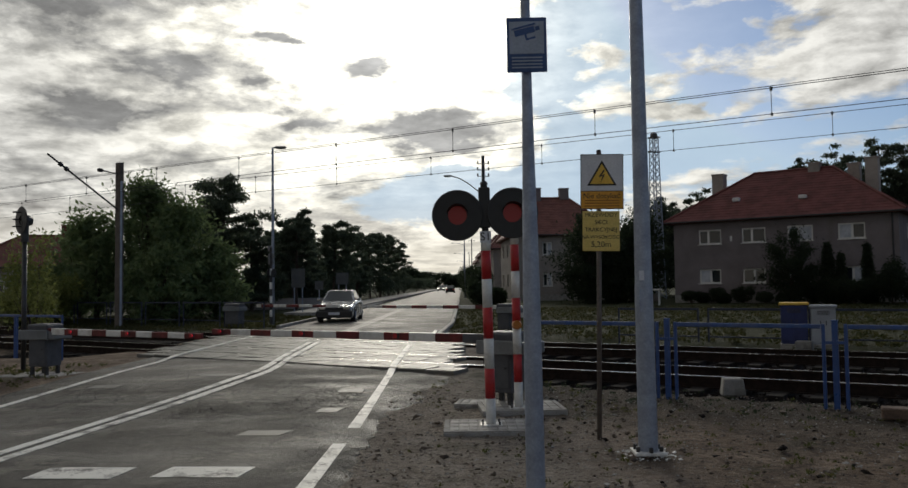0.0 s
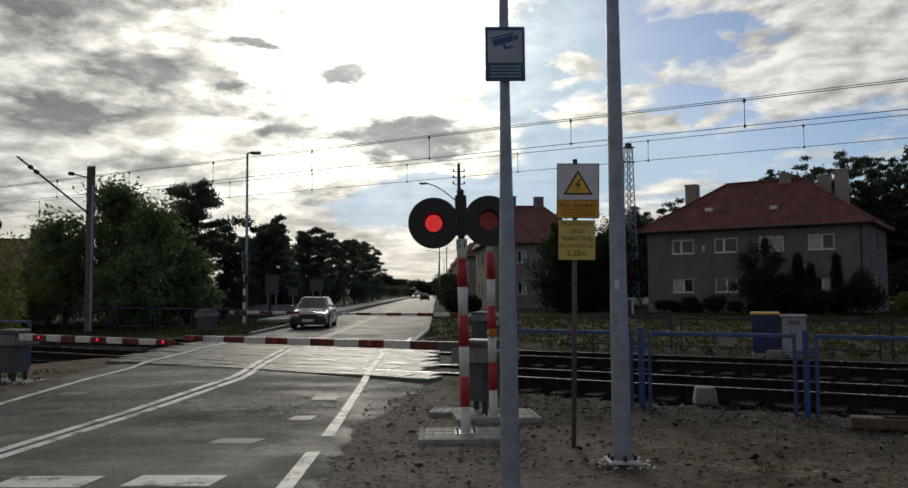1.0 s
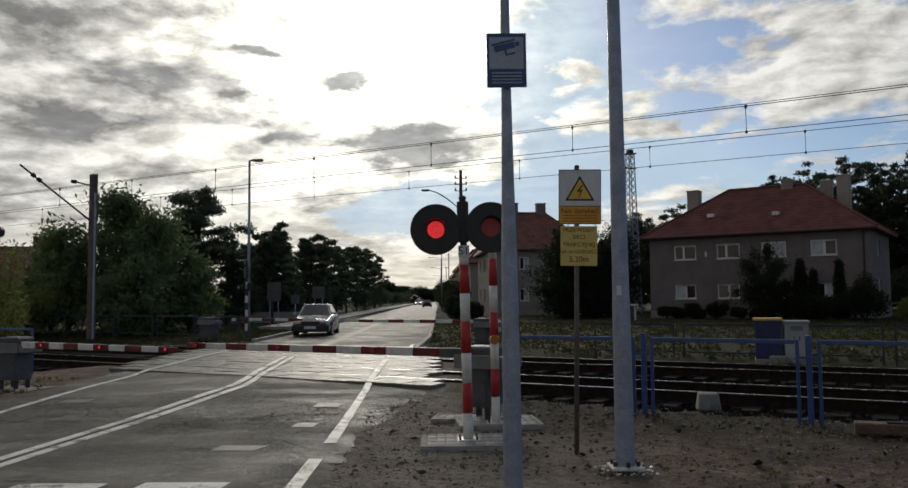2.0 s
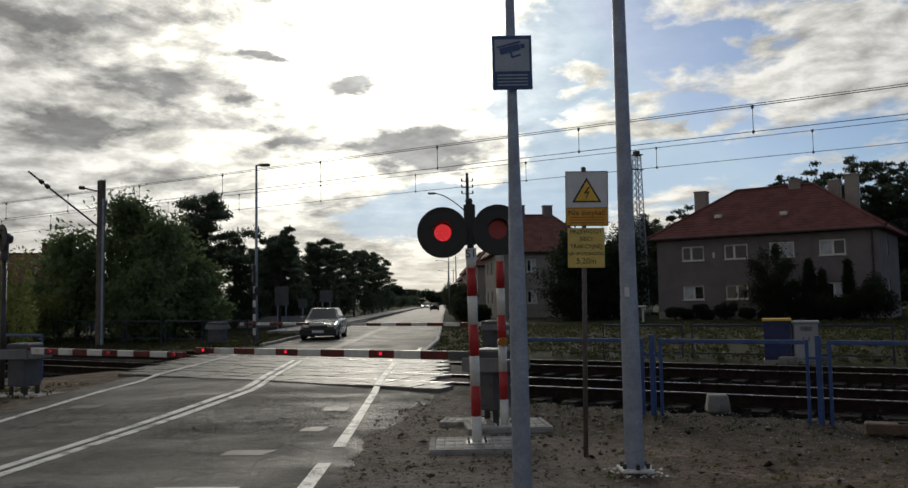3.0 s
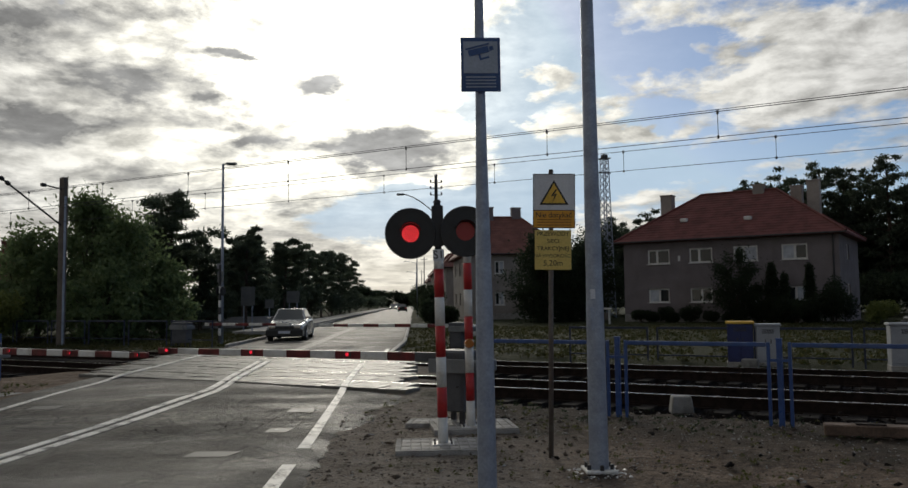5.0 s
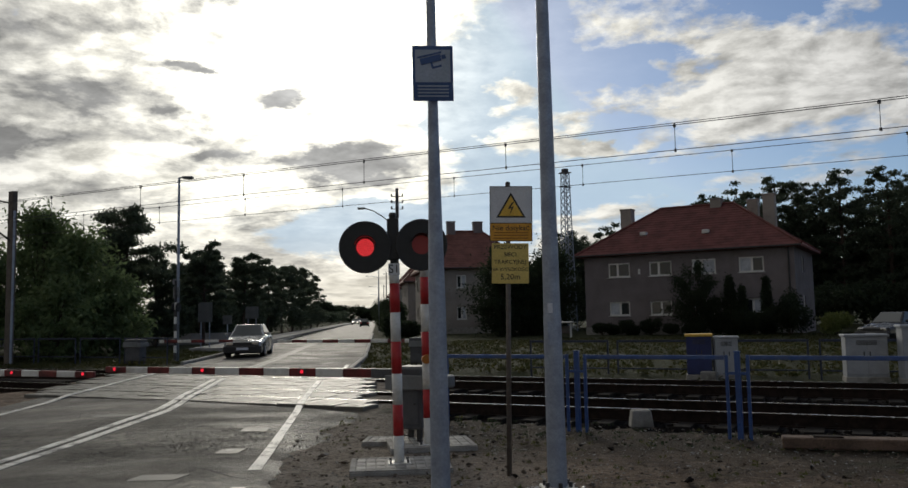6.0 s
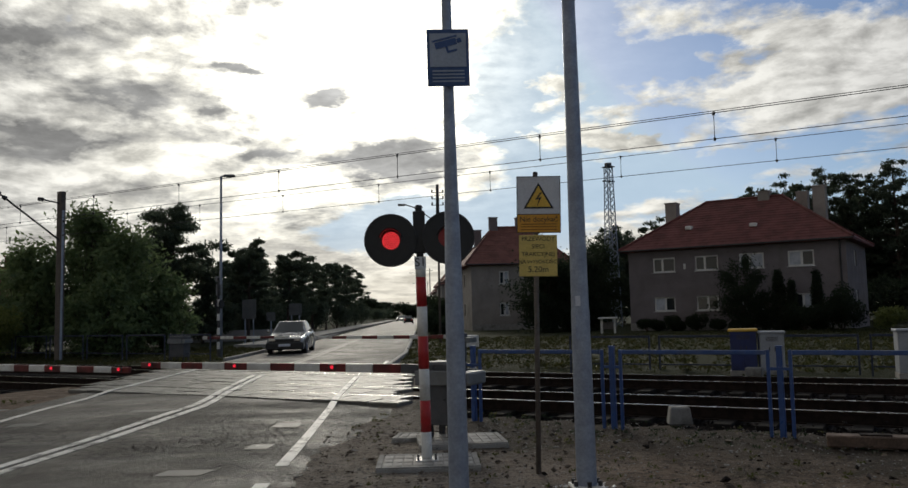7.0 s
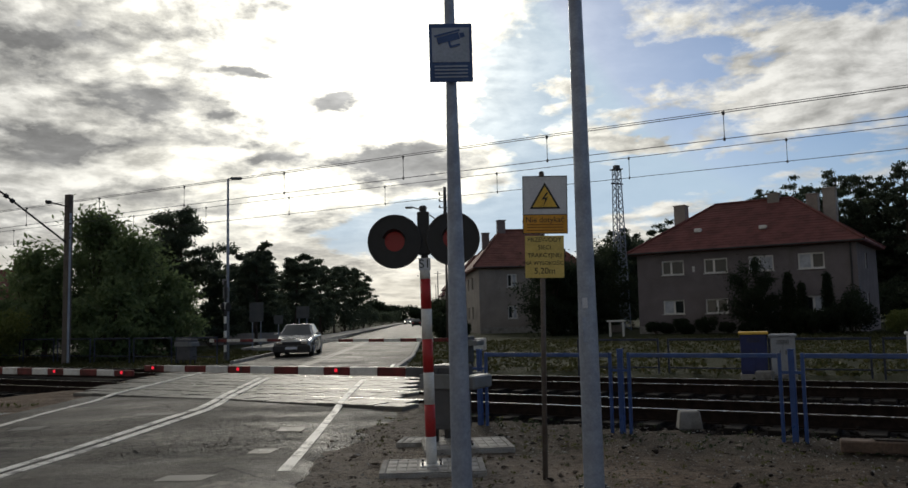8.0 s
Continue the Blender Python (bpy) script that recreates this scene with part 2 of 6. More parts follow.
def asphalt_mat():
    m = bpy.data.materials.new("asphalt")
    m.use_nodes = True
    k = Nodes(m.node_tree)
    co = k.add("ShaderNodeTexCoord").outputs["Object"]
    long_co = k.add("ShaderNodeMapping", i0=co, Scale=(1.0, 0.12, 1.0)).outputs[0]
    a, b, c = k.noise(co, 0.45, 5.0, 0.6, 0.5), k.noise(long_co, 1.6, 4.0, 0.6), k.noise(co, 120.0, 2.0, 0.7)
    col = k.mix(k.grey(a, (0.36, 0.0), (0.64, 1.0)), (0.105, 0.094, 0.079), (0.056, 0.050, 0.043))
    col = k.mix(k.grey(b, (0.42, 0.0), (0.68, 0.6)), col, (0.12, 0.114, 0.105))
    wide_co = k.add("ShaderNodeMapping", i0=co, Scale=(0.42, 1.0, 1.0)).outputs[0]
    bands = k.noise(wide_co, 1.5, 7.0, 0.68, 0.5)
    col = k.mix(k.grey(bands, (0.48, 0.0), (0.60, 0.65)), col, (0.040, 0.037, 0.033))
    col = k.mix(k.grey(k.noise(co, 1.1, 5.0, 0.7), (0.58, 0.0), (0.63, 0.7)), col, (0.17, 0.155, 0.13))
    cells = k.add("ShaderNodeTexVoronoi", {"feature": "DISTANCE_TO_EDGE"}, Vector=k.mix(0.25, co, k.add("ShaderNodeTexNoise", Vector=co, Scale=1.3).outputs[1], "ADD"), Scale=0.55)
    crack = k.grey(cells.outputs[0], (0.0, 1.0), (0.012, 0.0))
    sxyz = k.add("ShaderNodeSeparateXYZ", i0=co)
    worn = k.ramp(k.math("MULTIPLY", sxyz.outputs[1], 0.05), (0.50, (0, 0, 0)), (0.56, (1, 1, 1)), (0.66, (1, 1, 1)), (0.72, (0, 0, 0)))
    net = k.add("ShaderNodeTexVoronoi", {"feature": "DISTANCE_TO_EDGE"}, Vector=k.mix(0.12, co, k.add("ShaderNodeTexNoise", Vector=co, Scale=5.0).outputs[1], "ADD"), Scale=3.6)
    net = k.grey(net.outputs[0], (0.0, 1.0), (0.09, 0.0))
    net = k.math("MULTIPLY", net, k.math("MULTIPLY", worn, k.grey(k.noise(wide_co, 1.7, 4.0, 0.6), (0.36, 0.0), (0.50, 1.0))))
    col = k.mix(net, col, (0.016, 0.015, 0.014))
    col = k.mix(k.math("MULTIPLY", crack, k.grey(a, (0.45, 0.0), (0.55, 0.9))), col, (0.022, 0.021, 0.020))
    grit = k.noise(co, 16.0, 6.0, 0.75)
    col = k.mix(0.75, col, k.mix(1.0, col, k.grey(grit, (0.32, 0.45), (0.68, 1.5)), "MULTIPLY"))
    col = k.mix(0.5, col, k.mix(1.0, col, k.grey(c, (0.3, 0.4), (0.7, 1.6)), "MULTIPLY"))
    p = k.add("ShaderNodeBsdfPrincipled", Base_Color=col)
    gloss = k.noise(k.add("ShaderNodeMapping", i0=co, Scale=(0.55, 1.0, 1.0)).outputs[0], 0.9, 6.0, 0.65, 0.4)
    k.put(p, "Roughness", k.grey(gloss, (0.36, 0.50), (0.62, 0.80)))
    k.put(p, "Specular IOR Level", 0.35)
    k.put(p, "Normal", k.add("ShaderNodeBump", Strength=0.9, Distance=0.022, Height=k.math("ADD", c, k.math("MULTIPLY", grit, 1.2))).outputs[0])
    k.add("ShaderNodeOutputMaterial", Surface=p.outputs[0])
    return m


def worn_paint_mat(name="road_paint", bare=0.67):
    """Road paint with bare spots that let the asphalt through."""
    m = bpy.data.materials.new(name)
    m.use_nodes = True
    k = Nodes(m.node_tree)
    co = k.add("ShaderNodeTexCoord").outputs["Object"]
    a, c = k.noise(co, 2.2, 6.0, 0.7), k.noise(co, 40.0, 3.0, 0.7)
    wear = k.grey(k.math("MULTIPLY_ADD", c, 0.35, a), (bare, 0.0), (bare + 0.14, 1.0))
    col = k.mix(wear, (0.72, 0.71, 0.66), (0.10, 0.096, 0.09))
    p = k.add("ShaderNodeBsdfPrincipled", Base_Color=col, Roughness=0.6)
    k.put(p, "Normal", k.add("ShaderNodeBump", Strength=0.4, Distance=0.006, Height=c).outputs[0])
    k.add("ShaderNodeOutputMaterial", Surface=p.outputs[0])
    return m


SOIL, ASPHALT, PAINT, OLD_PAINT = ground_mat(), asphalt_mat(), worn_paint_mat(), worn_paint_mat("worn_road_paint", 0.41)
OLD_POST = mat("dull_weathered_steel", (0.15, 0.135, 0.125), 0.65, 0.2, (0.11, 0.09, 0.08), 5.0, 50.0, 0.4, 0.3)
MAST = mat("weathered_mast_concrete", (0.135, 0.115, 0.098), 0.85, 0.0, (0.10, 0.085, 0.075), 3.0, 50.0, 0.4, 0.4)
GALV = mat("galvanised_steel", (0.32, 0.365, 0.455), 0.45, 0.3, (0.25, 0.285, 0.36), 6.0, 45.0, 0.3, 0.1)
DARK_STEEL = mat("dark_steel", (0.055, 0.055, 0.06), 0.5, 0.3, (0.035, 0.035, 0.036), 5.0)
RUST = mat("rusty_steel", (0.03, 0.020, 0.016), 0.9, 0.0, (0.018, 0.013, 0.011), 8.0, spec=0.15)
RAIL_TOP = mat("rail_head", (0.68, 0.67, 0.65), 0.24, 1.0, (0.42, 0.41, 0.40), 9.0, bump=0.05)
WHITE = mat("white_paint", (0.74, 0.74, 0.72), 0.5, 0.0, (0.62, 0.61, 0.58), 7.0, stain=(0.45, 0.42, 0.38))
RED = mat("red_paint", (0.48, 0.022, 0.025), 0.45, 0.0, (0.37, 0.018, 0.02), 7.0)
BOOM_PAINT = mat("dark_red_paint", (0.17, 0.012, 0.014), 0.5, 0.0, (0.08, 0.012, 0.012), 5.0)
BLACK = mat("black_enamel", (0.012, 0.012, 0.013), 0.45, 0.0, (0.02, 0.02, 0.021), 6.0)
BLUE = mat("blue_paint", (0.032, 0.085, 0.27), 0.38, 0.0, (0.026, 0.065, 0.20), 6.0, stain=(0.07, 0.10, 0.19))
FENCE_DARK = mat("dull_blue_paint", (0.020, 0.030, 0.070), 0.6, 0.0, (0.018, 0.024, 0.045), 5.0)
NAVY = mat("navy_paint", (0.018, 0.03, 0.13), 0.5, 0.0, (0.015, 0.024, 0.09), 3.0)
YELLOW = mat("yellow_plate", (0.78, 0.50, 0.07), 0.5, 0.0, (0.70, 0.43, 0.06), 5.0)
PALE_YELLOW = mat("faded_yellow_plate", (0.72, 0.55, 0.16), 0.5, 0.0, (0.62, 0.47, 0.13), 5.0)
ORANGE = mat("orange_plate", (0.74, 0.36, 0.035), 0.5, 0.0, (0.66, 0.32, 0.03), 5.0)
SIGN_BLUE = mat("sign_blue", (0.035, 0.085, 0.24), 0.45, 0.0, (0.03, 0.07, 0.19), 5.0)
CCTV_FIELD = mat("notice_field", (0.36, 0.41, 0.50), 0.45, 0.0, (0.31, 0.36, 0.44), 5.0)
SIGN_WHITE = mat("sign_white", (0.66, 0.68, 0.72), 0.45, 0.0, (0.58, 0.60, 0.65), 5.0)
CONCRETE = mat("concrete", (0.34, 0.33, 0.31), 0.85, 0.0, (0.26, 0.25, 0.235), 4.0, 70.0, 0.5, 0.5, stain=(0.15, 0.14, 0.125))
OLD_CONCRETE = mat("old_concrete", (0.24, 0.235, 0.225), 0.9, 0.0, (0.17, 0.165, 0.155), 5.0, 70.0, 0.5, 0.6, stain=(0.10, 0.095, 0.085))
PAVER = mat("concrete_paver", (0.36, 0.35, 0.33), 0.8, 0.0, (0.28, 0.27, 0.255), 5.0, 70.0, 0.5, 0.5, spread=0.22, stain=(0.16, 0.15, 0.135))
DECK = mat("deck_concrete", (0.145, 0.138, 0.118), 0.55, 0.0, (0.14, 0.134, 0.12), 3.5, 40.0, 0.6, 0.8, spread=0.25, stain=(0.10, 0.095, 0.09))
CLOD = mat("clod", (0.13, 0.10, 0.075), 0.95, 0.0, (0.07, 0.055, 0.045), 9.0, 30.0, 0.8, 0.5)
OLD_SLEEPER = mat("dark_sleeper", (0.03, 0.026, 0.023), 0.9, 0.0, (0.02, 0.018, 0.017), 5.0, 30.0, 0.6, 0.6, spec=0.1)
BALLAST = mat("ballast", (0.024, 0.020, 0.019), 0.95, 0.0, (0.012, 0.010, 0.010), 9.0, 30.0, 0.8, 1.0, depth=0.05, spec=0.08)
DARK_BOX = mat("dark_grey_cabinet", (0.085, 0.088, 0.10), 0.6, 0.0, (0.065, 0.068, 0.078), 4.0, stain=(0.09, 0.075, 0.06))
GREY_BOX = mat("grey_cabinet", (0.19, 0.20, 0.21), 0.55, 0.0, (0.15, 0.16, 0.165), 4.0, stain=(0.16, 0.16, 0.16))
PALE_BOX = mat("pale_cabinet", (0.33, 0.35, 0.39), 0.5, 0.0, (0.28, 0.30, 0.33), 3.0)
RENDER_GREY = mat("grey_render", (0.21, 0.185, 0.195), 0.9, 0.0, (0.175, 0.153, 0.16), 0.7, 25.0, 0.4, 0.4, stain=(0.15, 0.135, 0.125))
RENDER_PALE = mat("pale_render", (0.36, 0.325, 0.30), 0.9, 0.0, (0.29, 0.265, 0.245), 0.8, 25.0, 0.4, 0.4, stain=(0.22, 0.20, 0.185))
TILE = mat("roof_tile", (0.175, 0.055, 0.05), 0.85, 0.0, (0.12, 0.043, 0.04), 1.2, 18.0, 0.5, 0.4, spread=0.16)
TILE_DARK = mat("weathered_roof_tile", (0.19, 0.065, 0.05), 0.8, 0.0, (0.13, 0.05, 0.04), 1.2, 18.0, 0.5, 0.4)
TRIM = mat("white_window_frame", (0.72, 0.72, 0.71), 0.4, 0.0, (0.66, 0.66, 0.65), 3.0)
CURTAIN = mat("net_curtain", (0.55, 0.58, 0.64), 0.9, 0.0, (0.40, 0.43, 0.49), 2.5)
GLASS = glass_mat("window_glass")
# grey tint paints in the sky that a windscreen mirrors
CAR_GLASS = glass_mat("car_glass", (0.09, 0.098, 0.10))
BARK = mat("bark", (0.085, 0.062, 0.048), 0.95, 0.0, (0.045, 0.035, 0.03), 6.0, 30.0, 0.6, 0.8, depth=0.03)
WOOD = mat("old_timber", (0.16, 0.105, 0.075), 0.9, 0.0, (0.09, 0.062, 0.046), 4.0, 40.0, 0.6, 0.6)
LEAF = leaf_mat("broad_leaf", (0.13, 0.19, 0.085), (0.22, 0.28, 0.13))
LEAF_LIGHT = leaf_mat("light_leaf", (0.15, 0.18, 0.05), (0.24, 0.26, 0.09))
NEEDLE = leaf_mat("pine_needle", (0.075, 0.10, 0.07), (0.12, 0.15, 0.10))
YEW = leaf_mat("conifer_green", (0.028, 0.042, 0.025), (0.05, 0.068, 0.035))
DRY = leaf_mat("far_grass_blade", (0.040, 0.052, 0.018), (0.095, 0.085, 0.036))
GRASS = leaf_mat("grass_blade", (0.07, 0.09, 0.025), (0.16, 0.14, 0.06))
LAMP_RED = glow_mat("red_led", (0.85, 0.045, 0.055), 0.85)
# faint glow put into the added disc that covers each signal lamp
LAMP_DIM = glow_mat("red_disc_glow", (0.15, 0.010, 0.010), 0.15)
BOOM_RED = glow_mat("boom_led", (1.0, 0.02, 0.05), 0.9)
BOARD_GREY = mat("dull_grey_board", (0.085, 0.09, 0.095), 0.6, 0.0, (0.065, 0.07, 0.075))
HEADLIGHT = glow_mat("headlamp_glow", (1.0, 0.93, 0.75), 3.0)
CAR_BODY = mat("dark_car_paint", (0.030, 0.031, 0.034), 0.22, 0.35, (0.024, 0.025, 0.028), 2.0, bump=0.0)
CAR_SILVER = mat("silver_car_paint", (0.42, 0.43, 0.44), 0.25, 0.6, (0.37, 0.38, 0.39), 2.0, bump=0.0)
TYRE = mat("tyre_rubber", (0.012, 0.012, 0.012), 0.85)
CHROME = mat("chrome", (0.7, 0.7, 0.7), 0.12, 1.0, (0.6, 0.6, 0.6), bump=0.0)
AMBER = mat("amber_plastic", (0.45, 0.16, 0.015), 0.3, 0.0, (0.36, 0.12, 0.012))

# ---- building helpers ----
TRACK = radians(-31.5)                     # the way of the tracks, from +x
TD, TN = Vector((math.cos(TRACK), math.sin(TRACK), 0)), Vector((-math.sin(TRACK), math.cos(TRACK), 0))


def on_track(s, n, z=0.0):
    """s metres along the tracks, n metres across from the origin."""
    return TD * s + TN * n + Vector((0, 0, z))


def rise(y):
    """Height of the road and the ground by their way ahead: a slight hump over the tracks."""
    pts = ((-400, 0.0), (11.5, 0.0), (15, 0.06), (24, 0.06), (33, 0.0), (2000, 0.0))
    for (a, za), (b, zb) in zip(pts, pts[1:]):
        if y <= b:
            f = (y - a) / (b - a)
            return za + (zb - za) * f
    return 0.0


def mesh_of(bm, name, material, smooth=False):
    me = bpy.data.meshes.new(name)
    bm.normal_update()
    bm.to_mesh(me)
    bm.free()
    for mm in material if isinstance(material, (list, tuple)) else (material,):
        me.materials.append(mm)
    if smooth:
        for p in me.polygons:
            p.use_smooth = len(p.vertices) <= 4
    return me


def part(name, bm, material, parent=None, label="", smooth=False):
    ob = new(name, mesh_of(bm, name, material, smooth))
    ob.parent = parent
    return tagged(ob, label) if label else ob


def thing(name, label, category, m=None, group="", kind=""):
    ob = new(name)
    ob.matrix_basis = m or Matrix()
    return tagged(ob, label, category, group, kind)


def box(bm, x, y, z, sx, sy, sz, bevel=0.0, m=None, mat_index=0):
    """A box about the centre x, y with its underside at z."""
    r = bmesh.ops.create_cube(bm, size=1.0)
    vs = r["verts"]
    bmesh.ops.scale(bm, vec=(sx, sy, sz), verts=vs)
    bmesh.ops.translate(bm, vec=(x, y, z + sz / 2), verts=vs)
    if m is not None:
        bmesh.ops.transform(bm, matrix=m, verts=vs)
    fs = list({f for v in vs for f in v.link_faces})
    for f in fs:
        f.material_index = mat_index
    if bevel:
        es = list({e for v in vs for e in v.link_edges})
        bmesh.ops.bevel(bm, geom=es, offset=bevel, segments=1, affect="EDGES")
    return bm


def rod(bm, a, b, ra, rb=None, seg=12, caps=True):
    """A tapered round bar from a to b."""
    a, b = Vector(a), Vector(b)
    d = b - a
    q = d.to_track_quat("Z", "Y").to_matrix().to_4x4()
    m = Matrix.Translation((a + b) / 2) @ q
    bmesh.ops.create_cone(bm, cap_ends=caps, segments=seg, radius1=ra, radius2=ra if rb is None else rb, depth=d.length, matrix=m)
    return bm


def tube(bm, pts, r, seg=5):
    """One bent round wire through the points."""
    rings = []
    for i, p in enumerate(pts):
        d = (pts[min(i + 1, len(pts) - 1)] - pts[max(i - 1, 0)]).normalized()
        a = d.cross(Vector((0.03, 0.05, 1))).normalized()
        b = d.cross(a)
        rings.append([bm.verts.new(p + (a * math.cos(2 * math.pi * j / seg) + b * math.sin(2 * math.pi * j / seg)) * r) for j in range(seg)])
    for u, v in zip(rings, rings[1:]):
        for j in range(seg):
            bm.faces.new((u[j], u[(j + 1) % seg], v[(j + 1) % seg], v[j]))
    bm.faces.new(rings[0])
    bm.faces.new(rings[-1][::-1])
    bmesh.ops.recalc_face_normals(bm, faces=bm.faces)
    return bm


def B():
    return bmesh.new()


def plate(bm, pts, z0, z1):
    """A flat slab from a closed line of x, y points."""
    low = [bm.verts.new((x, y, z0)) for x, y in pts]
    top = [bm.verts.new((x, y, z1)) for x, y in pts]
    bm.faces.new(top)
    bm.faces.new(low[::-1])
    for i in range(len(pts)):
        j = (i + 1) % len(pts)
        bm.faces.new((low[i], low[j], top[j], top[i]))
    return bm


def text_part(name, words, size, m, material, parent, align="CENTER"):
    cu = bpy.data.curves.new(name, "FONT")
    cu.body, cu.size, cu.align_x, cu.align_y, cu.extrude = words, size, align, "CENTER", 0.0008
    tmp = new("tmp_text", cu)
    me = bpy.data.meshes.new_from_object(tmp.evaluated_get(bpy.context.evaluated_depsgraph_get()))
    bpy.data.objects.remove(tmp)
    me.materials.clear()
    me.materials.append(material)
    ob = new(name, me)
    ob.parent, ob.matrix_basis = parent, m
    return ob


def leaves(name, centres, sizes, material, parent, rng, flat=0.0, label=""):
    """Many small folded leaves in one mesh: each four corners about its centre, turned at random."""
    n = len(centres)
    d = rng.normal(size=(n, 3))
    d[:, 2] += flat * np.sign(d[:, 2])
    d /= np.linalg.norm(d, axis=1)[:, None]
    a = np.cross(d, rng.normal(size=(n, 3)))
    a /= np.linalg.norm(a, axis=1)[:, None] + 1e-9
    b = np.cross(d, a)
    s = np.asarray(sizes)[:, None] * np.ones((n, 1))
    co = np.stack([centres - a * s, centres - b * s * 0.42 + d * s * 0.2, centres + a * s, centres + b * s * 0.42 + d * s * 0.2], 1).reshape(-1, 3)
    me = bpy.data.meshes.new(name)
    me.vertices.add(4 * n)
    me.vertices.foreach_set("co", co.ravel())
    me.loops.add(4 * n)
    me.loops.foreach_set("vertex_index", np.arange(4 * n))
    me.polygons.add(n)
    me.polygons.foreach_set("loop_start", np.arange(0, 4 * n, 4))
    me.polygons.foreach_set("loop_total", np.full(n, 4))
    me.update(calc_edges=True)
    me.materials.append(material)
    ob = new(name, me)
    ob.parent = parent
    return tagged(ob, label) if label else ob


# ---- ground, road, tracks ----
ROAD_L, ROAD_R = -6.95, -1.02


def build_ground():
    bm = B()
    xs = [-1500, -400, -120, -60, -40, -28, -20, -15, -11, -9, -8, ROAD_L - 0.1, ROAD_L + 0.08, ROAD_L + 0.2, -4, ROAD_R - 0.2, ROAD_R - 0.08, ROAD_R + 0.1, -0.5, *[-0.25 + 0.25 * i for i in range(36)], 9.5, 12, 18, 26, 40, 60, 120, 400, 1500]
    ys = [-400, -100, -30, -10, -4, 0, 2, 4, *[4.75 + 0.25 * i for i in range(34)], 13.5, 15, 17, 19, 21, 23, 26, 29, 33, 40, 50, 65, 90, 140, 250, 600, 2500]
    grid = []
    for y in ys:
        row = []
        for x in xs:
            z = rise(y) - 0.02
            n = x * TN.x + y * TN.y
            if ROAD_L + 0.1 < x < ROAD_R - 0.1:
                z -= 0.12
            elif 12.0 < n < 20.2 and not -8.6 < x < 0.6:
                z = -0.28                 # the bed of the tracks lies a little lower
            else:
                z += 0.022 * noise.noise((x * 0.7, y * 0.7, 3.0)) if abs(x) < 30 and y < 40 else 0.0
                z += 0.014 * noise.noise((x * 2.3, y * 2.3, 7.0)) if -1 < x < 9 and 4 < y < 14 else 0.0
            row.append(bm.verts.new((x, y, z)))
        grid.append(row)
    for r0, r1 in zip(grid, grid[1:]):
        for i in range(len(xs) - 1):
            bm.faces.new((r0[i], r0[i + 1], r1[i + 1], r1[i]))
    tagged(part("ground", bm, SOIL, None, "sandy trodden soil with rough grass beyond the railway", True), "", "ground", "", "structure")


def build_road():
    bm = B()
    rng = random.Random(4)
    ys = [-60, -20, -5, 0, 3] + [4 + 0.14 * i for i in range(64)] + [14, 15, 16, 17, 19, 21, 23, 26, 29, 33, 40, 60, 100, 200, 400, 700]
    rows = []
    for y in ys:
        edge = ROAD_R + (0.55 if y > 23 else 0.0)
        right = edge + 0.12 + (rng.uniform(-0.07, 0.05) if 4 <= y <= 13 else 0.0) + (min(0.75, max(0.0, y - 10.2) * 0.27) if y < 16 else 0.0)
        left = ROAD_L + (0.0 if y < 40 else 0.2)
        rows.append([bm.verts.new((x, y, rise(y) + c)) for x, c in ((left, -0.14), (left, 0.0), (-4.0, 0.035), (edge, 0.0), (right, -0.022), (right + 0.08, -0.14))])
    for a, b in zip(rows, rows[1:]):
        for i in range(5):
            bm.faces.new((a[i], a[i + 1], b[i + 1], b[i]))
    tagged(part("road", bm, ASPHALT, None, "grey worn asphalt road with cracks and patches", False), "", "road", "", "structure")


def crown(x):
    """Height of the cambered road above its edges."""
    f = (x - ROAD_L) / 2.95 if x < -4 else (ROAD_R - x) / 2.98
    return 0.035 * max(0.0, min(1.0, f))


def marking(name, strips, label, paint=None):
    """Painted strips: each x0, x1 at its start, the same at its end, y0, y1."""
    bm = B()
    for xa, xb, xc, xd, y0, y1 in strips:
        steps = max(1, int((y1 - y0) / 1.0))
        prev = None
        for i in range(steps + 1):
            f = i / steps
            y = y0 + (y1 - y0) * f
            l, r = xa + (xc - xa) * f, xb + (xd - xb) * f
            cur = [bm.verts.new((x, y, rise(y) + crown(x) + dz)) for x, dz in ((l, -0.01), (l, 0.005), (r, 0.005), (r, -0.01))]
            for v in cur:
                if 12.1 < v.co.x * TN.x + v.co.y * TN.y < 20.1:
                    v.co.z = 0.121 if v in cur[1:3] else 0.10
            if prev:
                for j in range(3):
                    bm.faces.new((prev[j], prev[j + 1], cur[j + 1], cur[j]))
            prev = cur
    return tagged(part(name, bm, paint or PAINT, None, label), "", "road marking", "", "structure")


